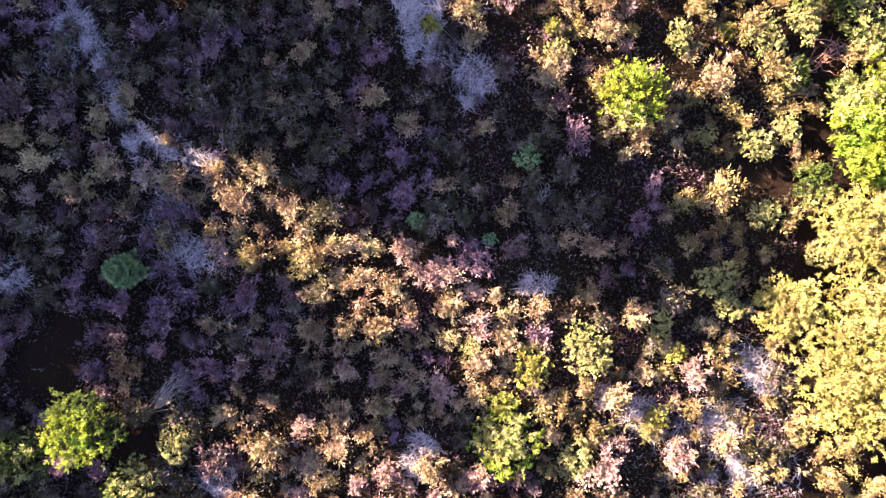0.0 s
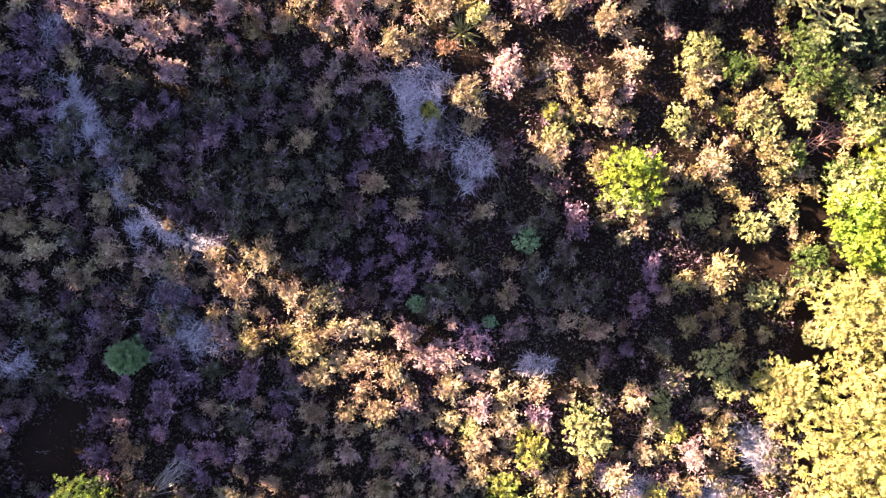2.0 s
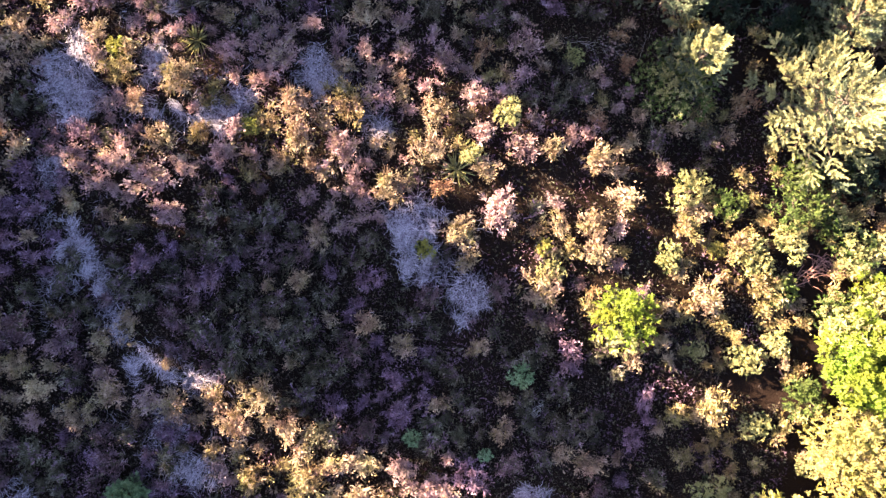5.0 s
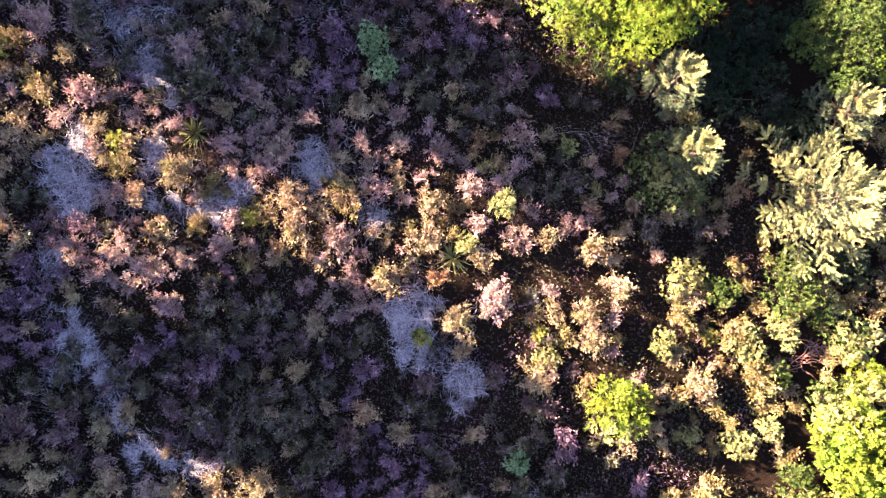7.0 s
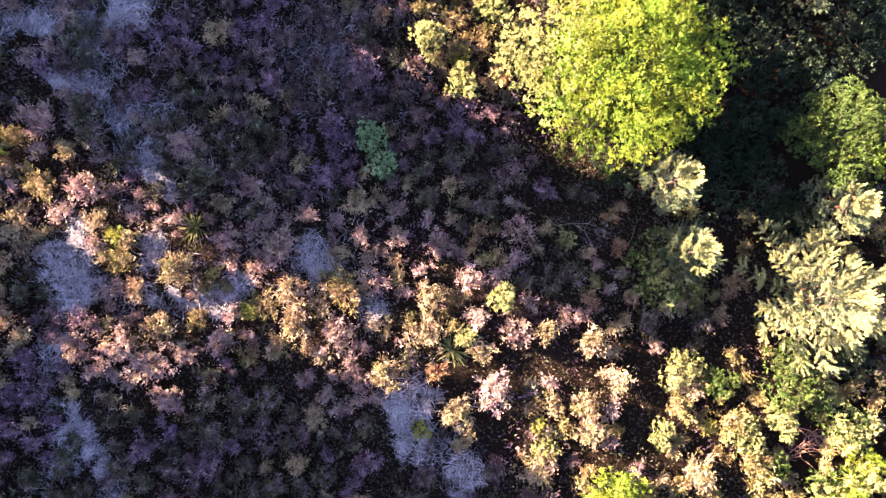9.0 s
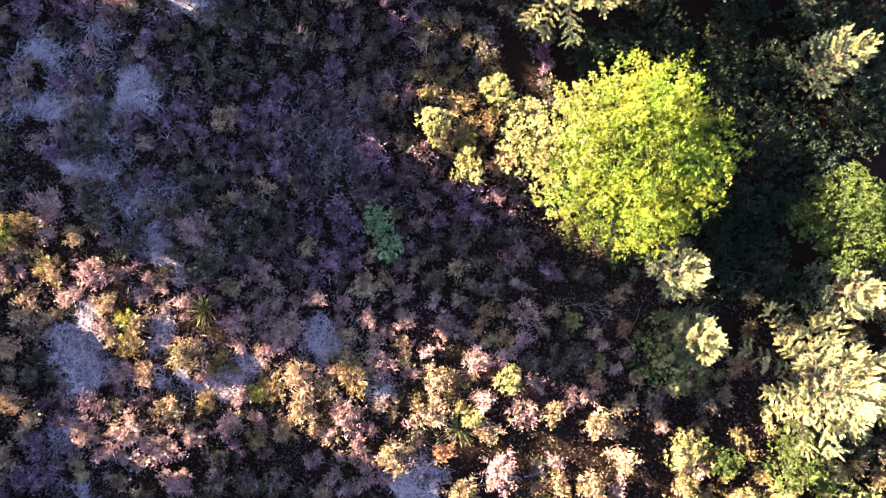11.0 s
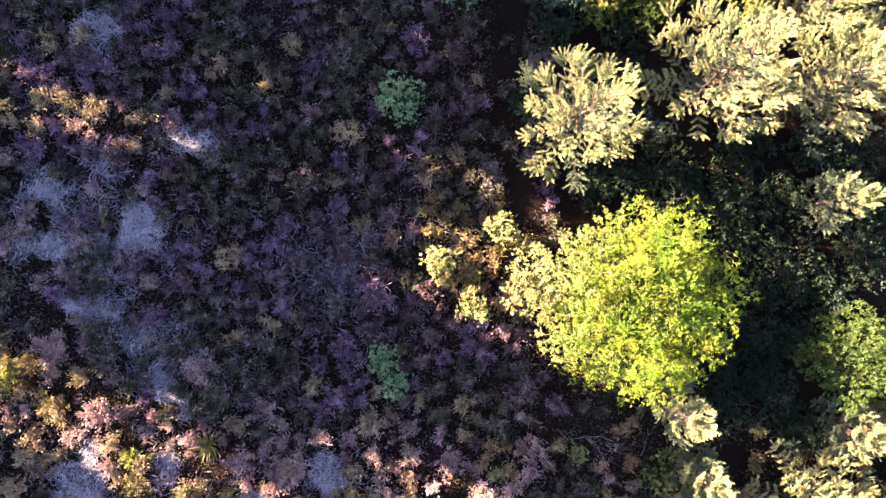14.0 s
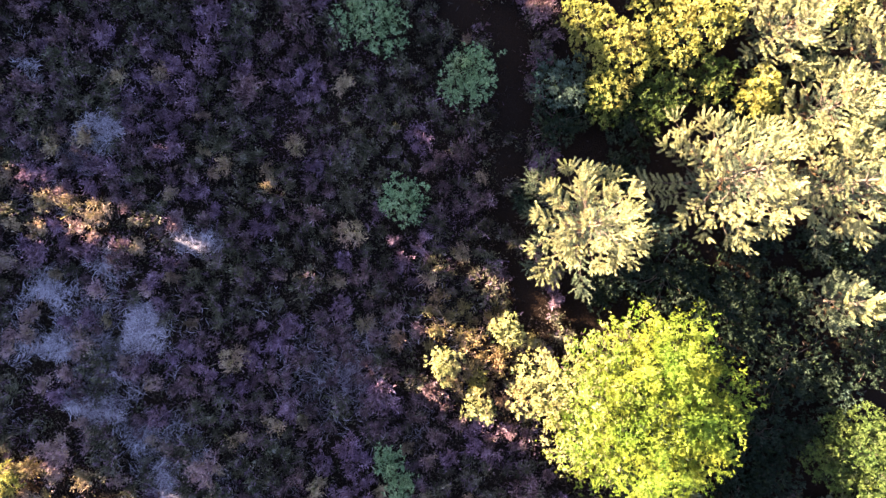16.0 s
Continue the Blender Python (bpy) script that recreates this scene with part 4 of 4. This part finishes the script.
GREENISH = [(2.5, 3.6, 1.6), (2.0, 2.2, 1.3), (-6.0, 5.0, 1.6), (-1.5, 5.2, 1.2), (5.0, 0.6, 1.4), (1.0, 15.8, 1.6), (-10.2, 5.2, 1.0), (-4.5, 3.0, 1.4), (-13.5, 12.5, 1.0), (1.0, 24.0, 1.5), (-2.0, 28.5, 2.0), (-6.5, 27.5, 2.0)]


def kind_at(x, y):
    for kind, spots in (("rust", RUSTS), ("pink", PINKS), ("purple", PURPLES), ("olive", YELLOWS), ("green", GREENISH)):
        for cx, cy, r in spots:
            if math.hypot(x - cx, y - cy) < r * rng.uniform(0.7, 1.15):
                return kind if rng.random() < 0.85 else "tan"
    a = noise.noise((x * 0.6, y * 0.6, 3.1)) + 0.18 * rng.normal()
    b = noise.noise((x * 0.3, y * 0.3, 9.7)) + 0.12 * rng.normal()
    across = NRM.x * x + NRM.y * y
    # darker kinds deepen the shaded corner of the heath
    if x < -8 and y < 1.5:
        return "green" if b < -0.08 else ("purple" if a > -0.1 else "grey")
    # darker kinds repeat the strip where the tall pines' shadow falls
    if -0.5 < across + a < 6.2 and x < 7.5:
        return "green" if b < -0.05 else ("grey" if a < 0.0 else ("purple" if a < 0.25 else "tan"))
    # dull kinds colour in the shade over the upper heath
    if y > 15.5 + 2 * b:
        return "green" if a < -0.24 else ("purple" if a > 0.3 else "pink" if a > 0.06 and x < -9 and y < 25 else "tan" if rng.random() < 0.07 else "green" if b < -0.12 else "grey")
    if x > 7 + 2 * b:
        return "olive" if a > -0.15 else ("tan" if a > -0.3 else "green")
    if a > (0.02 if x < 3.0 and 7.5 < y < 17.5 else 0.3):
        return "pink"
    if a < -0.35:
        return "green" if b < 0.2 else "purple"
    if x > 0 and y > 2:
        return ("tan", "tan", "olive", "pink", "olive", "olive", "green", "grey", "rust")[rng.integers(9)]
    return "tan" if b > -0.25 else ("grey" if x < 3 else "olive")


spots, grid = [], {}


def grow(count, big, gap):
    """Scatter bushes that keep a gap to one another, clear of straw and tree feet."""
    for i in range(count):
        x, y = rng.uniform(-16, 16.5), rng.uniform(-10, 34.5)
        w = straw_at(x, y)
        if (x > 6.5 and y > 14.5 + 0.5 * abs(x - 10)) or (x > 4.2 and y > 26.5) or (x > 4.0 and y > 21.3):      # the thicket has no heather under it
            continue
        if w > rng.uniform(0.08, 0.5) or (big and (w > 0.08 or (y > 15.5 and x < 4 and rng.random() < 0.75))) or noise.noise((x * 0.9, y * 0.9, 1.0)) < (0.27 if 1 < x < 8 and 5.5 < y < 10.6 else -0.25 if 0 < x < 7 and 10.6 < y < 15 else 0.03 if x > 5.5 else ((0.17 if x > 0 and y > 4 else -0.04 if x > 1 else -0.28) if y < 15 else (-0.02 if x < -8.5 and 17 < y < 24 else -0.5))):
            continue
        if any((x - cx) ** 2 + (y - cy) ** 2 < (r + 0.3 * big) ** 2 for cx, cy, r in TREES):
            continue
        cell, ok = (int(x // 1), int(y // 1)), True
        for ax in (-2, -1, 0, 1, 2):
            for ay in (-2, -1, 0, 1, 2):
                for qx, qy, qr in grid.get((cell[0] + ax, cell[1] + ay), ()):
                    ok = ok and (x - qx) ** 2 + (y - qy) ** 2 > (gap + qr) ** 2
        if ok:
            grid.setdefault(cell, []).append((x, y, gap))
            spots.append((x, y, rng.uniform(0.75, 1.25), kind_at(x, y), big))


# the larger bushes that stand out: x, y, radius
TAN_A = [
    (-8.3, 13.0, 0.84), (-9.7, 12.3, 0.56), (-4.6, 12.2, 0.79),
    (-5.2, 10.2, 0.75), (-0.3, 10.8, 0.80), (-1.5, 9.4, 0.80), (1.7, 10.1, 0.65), (3.8, 10.6, 0.57), (5.4, 10.3, 0.73),
    (0.8, 8.0, 0.80), (1.0, 7.0, 0.54), (3.6, 6.1, 0.92), (5.2, 8.1, 0.80), (5.4, 7.2, 0.69), (4.2, 8.2, 0.54), (6.3, 9.0, 0.65),
    (-4.0, 7.9, 0.72), (9.1, 5.7, 0.85)]
TAN_B = [
    (-8.7, 2.2, 0.63), (-6.8, 1.6, 0.92), (-7.4, 2.4, 0.59), (-3.4, 0.2, 0.67), (-2.6, 0.2, 0.67), (-4.2, -1.5, 0.71), (0.2, -1.9, 0.68),
    (-4.4, -2.8, 0.71), (-3.3, -2.6, 0.67), (-2.1, -2.6, 0.71), (1.1, -3.8, 0.75), (-7.2, -5.6, 0.79), (-5.9, -6.5, 0.86), (3.2, -2.0, 0.64),
    (4.8, -1.5, 0.79), (6.4, -2.2, 0.79), (5.8, -4.9, 0.65), (9.6, -6.5, 0.65), (-12.0, 2.0, 0.77), (-13.9, 3.7, 0.73), (-4.5, -7.3, 0.68),
    (-2.5, -6.2, 0.72), (-0.4, -7.3, 0.87), (-2.5, 21.8, 0.45), (-1.4, 21.2, 0.56), (-12.9, 26.2, 0.55), (-11.2, 25.7, 0.62), (-9.9, 24.5, 0.55),
    (-8.8, 23.5, 0.33), (8.7, 8.4, 0.65)]
PINK_A = [
    (-6.7, 14.0, 0.71), (-5.0, 13.7, 0.79), (-3.2, 10.7, 0.91), (2.1, 8.7, 0.92), (-9.3, 9.8, 0.90), (-8.3, 10.2, 0.71), (-11.8, 10.4, 0.64),
    (-10.7, 9.5, 0.45), (-8.8, 8.6, 0.83), (-2.3, 14.0, 0.56), (0.3, 13.7, 0.79), (-5.9, 15.6, 0.52), (-7.9, 17.1, 0.82), (-12.6, 17.9, 0.77),
    (7.7, 10.0, 0.38), (-1.2, 0.0, 0.78), (-0.2, -0.8, 0.97), (1.0, -1.5, 0.53), (-0.1, -4.7, 0.68), (8.5, -4.2, 0.80), (7.9, -7.0, 0.84),
    (-5.4, 23.5, 0.33), (-4.0, 14.7, 0.56), (-11.4, 15.8, 0.67), (-12.2, 14.9, 0.56), (-10.0, 14.9, 0.48), (-5.7, 13.1, 0.68), (-2.0, 12.5, 0.64), (-10.4, 10.4, 0.79)]
OLIVE_A = [
    (-12.9, 15.9, 0.83), (-10.3, 13.3, 0.71), (-7.8, 11.3, 0.68), (-5.6, 11.7, 0.85), (-2.9, 12.2, 1.04), (-6.2, 10.0, 0.45), (-13.6, 17.4, 0.70),
    (11.0, 6.0, 0.74), (8.4, 8.0, 0.73), (10.2, 7.4, 0.73), (-6.2, -0.3, 0.78), (-4.5, -0.4, 0.86), (7.0, -6.1, 0.72)]
PURPLE_A = [
    (-6.4, -1.5, 0.78), (-7.7, -4.0, 0.78), (-1.2, 1.8, 0.82), (3.9, 15.5, 0.57)]
for kind, rows in (("tan", TAN_A), ("tan", TAN_B), ("pink", PINK_A), ("olive", OLIVE_A), ("purple", PURPLE_A)):
    for x, y, r in rows:
        grid.setdefault((int(x // 1), int(y // 1)), []).append((x, y, 0.8 * r))
        spots.append((x, y, r / (0.62 if r < 0.68 else 0.86), kind, 1 if r < 0.68 else 2))
marked = len(spots)
grow(3200, True, 0.46)
grow(32000, False, 0.225)
larger = len(spots)
grow(9000, False, 0.15)

# the bushes in the stretch beneath the walk stand as things of their own, the rest is one growth for each kind
near = [i for i, (x, y, size, kind, big) in enumerate(spots) if i < larger and -11.5 < x < 9.0 and -2.5 < y < 14.5]
near = set(sorted(set(near) | set(range(marked)), key=lambda i: (i >= marked, -spots[i][2] - 2 * spots[i][4]))[:300])
LABELS = {"tan": "tan heather bush on dark heath soil", "pink": "dusty pink flowering heather bush on dark soil",
          "purple": "faded purple flowering heather bush on dark soil", "olive": "yellow-olive low heath bush on dark soil",
          "green": "low green heath bush, colour darkened as in shade", "grey": "grey heather bush, colour dulled as in shade", "rust": "rust-brown withered bracken bush on dark soil"}
bush_mesh, rest = {}, {k: [] for k in KINDS}
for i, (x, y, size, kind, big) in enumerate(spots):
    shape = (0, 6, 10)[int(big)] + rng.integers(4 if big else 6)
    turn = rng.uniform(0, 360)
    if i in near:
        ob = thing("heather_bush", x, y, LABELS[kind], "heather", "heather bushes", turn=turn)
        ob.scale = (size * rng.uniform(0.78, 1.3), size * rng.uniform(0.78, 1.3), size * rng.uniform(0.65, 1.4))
        for nm, key, geom, mats in (("stem", ("s", shape % 3), [(*STEMS[shape % 3], 0)], [STEM]), ("foliage", (kind, shape), SHAPES[shape], [HEATH[kind], SHADEWOOD, HEATH[PARTNER[kind]]])):
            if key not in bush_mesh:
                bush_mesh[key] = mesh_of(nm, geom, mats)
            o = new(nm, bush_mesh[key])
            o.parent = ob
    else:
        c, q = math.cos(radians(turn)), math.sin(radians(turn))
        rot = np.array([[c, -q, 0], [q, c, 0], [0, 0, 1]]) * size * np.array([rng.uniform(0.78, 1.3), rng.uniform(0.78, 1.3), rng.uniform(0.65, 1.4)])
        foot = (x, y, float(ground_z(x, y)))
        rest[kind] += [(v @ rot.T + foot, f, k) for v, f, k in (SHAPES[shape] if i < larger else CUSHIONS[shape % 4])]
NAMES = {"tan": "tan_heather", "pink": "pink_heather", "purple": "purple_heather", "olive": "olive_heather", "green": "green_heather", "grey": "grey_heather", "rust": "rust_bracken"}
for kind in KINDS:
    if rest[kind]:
        ob = new(NAMES[kind], mesh_of(NAMES[kind], rest[kind], [HEATH[kind], SHADEWOOD, HEATH[PARTNER[kind]]]))
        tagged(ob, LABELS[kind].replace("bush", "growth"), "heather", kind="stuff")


# coarser growth beyond, thinning out towards the far heath
coarse = []
far_shapes = [rosettes(*dome(9, 0.55, 0.45, 4, 0.1), 3, 0.6, 0.26, 0.13) for i in range(4)]
for i in range(5200):
    x, y = rng.normal() * 22, 12 + rng.normal() * 26
    if -16 < x < 16.5 and -10 < y < 34.5:
        continue
    v, f = far_shapes[i % 4]
    size = rng.uniform(0.8, 1.7)
    coarse.append((v * size + (x, y, float(ground_z(x, y))), f, int(rng.integers(4))))
ob = new("distant_heather", mesh_of("distant_heather", coarse, [HEATH["grey"], HEATH["olive"], HEATH["green"], HEATH["purple"]]))
tagged(ob, "dull brown and grey-green heather growth farther off", "heather", kind="stuff")


# ---- grass tussocks, dead branches, twig pile ----
def tussock(x, y, r, mat, label):
    ob = thing("grass_tussock", x, y, label, "grass tussock", "grass tussocks")
    shapes = [mesh_of("blade", [(*leaves(np.zeros((1, 3)), unit(np.array([[1.0, 0, e]])), np.array([r * f]), 0.014), 0)], [mat]) for e, f in ((0.3, 1.1), (0.6, 1.0), (1.0, 0.9), (1.8, 0.75))]
    for i in range(64):
        o = new("blade", shapes[i % 4])
        o.parent = ob
        o.matrix_basis = pose(rng.normal() * 0.03, rng.normal() * 0.03, 0, rng.normal() * 8, rng.normal() * 8, rng.uniform(0, 360))


tussock(-7.93, 14.4, 0.62, TUSSOCK, "green-yellow grass tussock with arching blades")
tussock(0.7, 10.05, 0.65, TUSSOCK, "pale green grass tussock with arching blades")


def dead_branch(x, y, length, turn, forks, mat, label, name="dead_branch", thick=0.02, group="dead branches"):
    ob = thing(name, x, y, label, "dead branch", group, turn=turn)
    main = bent((-length / 2, 0, 0.08), (length / 2, 0, 0.22), 6, 0.25)
    part("stem", tube(main, thick, thick * 0.35, 6), mat, ob)
    for i in range(forks):
        u = rng.uniform(0.1, 0.95)
        b = main[0] + (main[-1] - main[0]) * u
        a = rng.uniform(-1.1, 1.1)
        ln = length * rng.uniform(0.2, 0.5)
        e = b + np.array([math.cos(a), math.sin(a), rng.uniform(-0.05, 0.4)]) * ln
        part("twig", tube(bent(b, e, 5, 0.3), thick * 0.5, thick * 0.2, 4), mat, ob)


for x, y, ln, turn, forks in DEADWOOD:
    dead_branch(x, y, ln, turn, forks, DEAD, "bleached grey dead branch lying on the heath", thick=0.007)
fan = thing("dead_shrub", -10.0, -5.55, "bleached dead shrub fallen over, its twigs in a fan", "dead shrub", turn=42)
for i in range(26):
    a = rng.normal() * 0.2
    ln = rng.uniform(1.1, 2.3)
    foot = np.array([rng.uniform(0, 0.5), rng.normal() * 0.1, 0.06])
    tip = foot + np.array([math.cos(a) * ln, math.sin(a) * ln, rng.uniform(0.05, 0.35)])
    stem = part("stem", tube(bent(foot, tip, 6, 0.12), 0.011, 0.004, 4), DEAD, fan)
    for k in range(2):
        at = foot + (tip - foot) * rng.uniform(0.4, 0.9)
        b = a + rng.choice((-1, 1)) * rng.uniform(0.3, 0.7)
        part("twig", tube(bent(at, at + np.array([math.cos(b), math.sin(b), 0.15]) * rng.uniform(0.2, 0.5), 4, 0.15), 0.006, 0.003, 3), DEAD, stem)
skeleton = thing("dead_shrub", 3.3, 1.6, "bleached leafless skeleton of a small dead shrub", "dead shrub")
for i in range(13):
    a = rng.uniform(0.2, 2.9)
    e = np.array([0.55 * math.cos(a) * rng.uniform(0.5, 1), 0.75 * math.sin(a) * rng.uniform(0.5, 1), rng.uniform(0.25, 0.5)])
    part("stem", tube(bent((0, -0.1, 0.03), e, 6, 0.35), 0.011, 0.005, 5), DEAD, skeleton)
for x, y, ln, turn, forks in ((12.9, 6.5, 2.0, 15, 18), (13.3, 6.8, 1.6, -20, 16), (12.7, 6.3, 1.5, 40, 14)):
    dead_branch(x, y, ln, turn, forks, REDTWIG, "reddish-brown heap of dry brushwood twigs", "brushwood", 0.018, "brushwood heap")
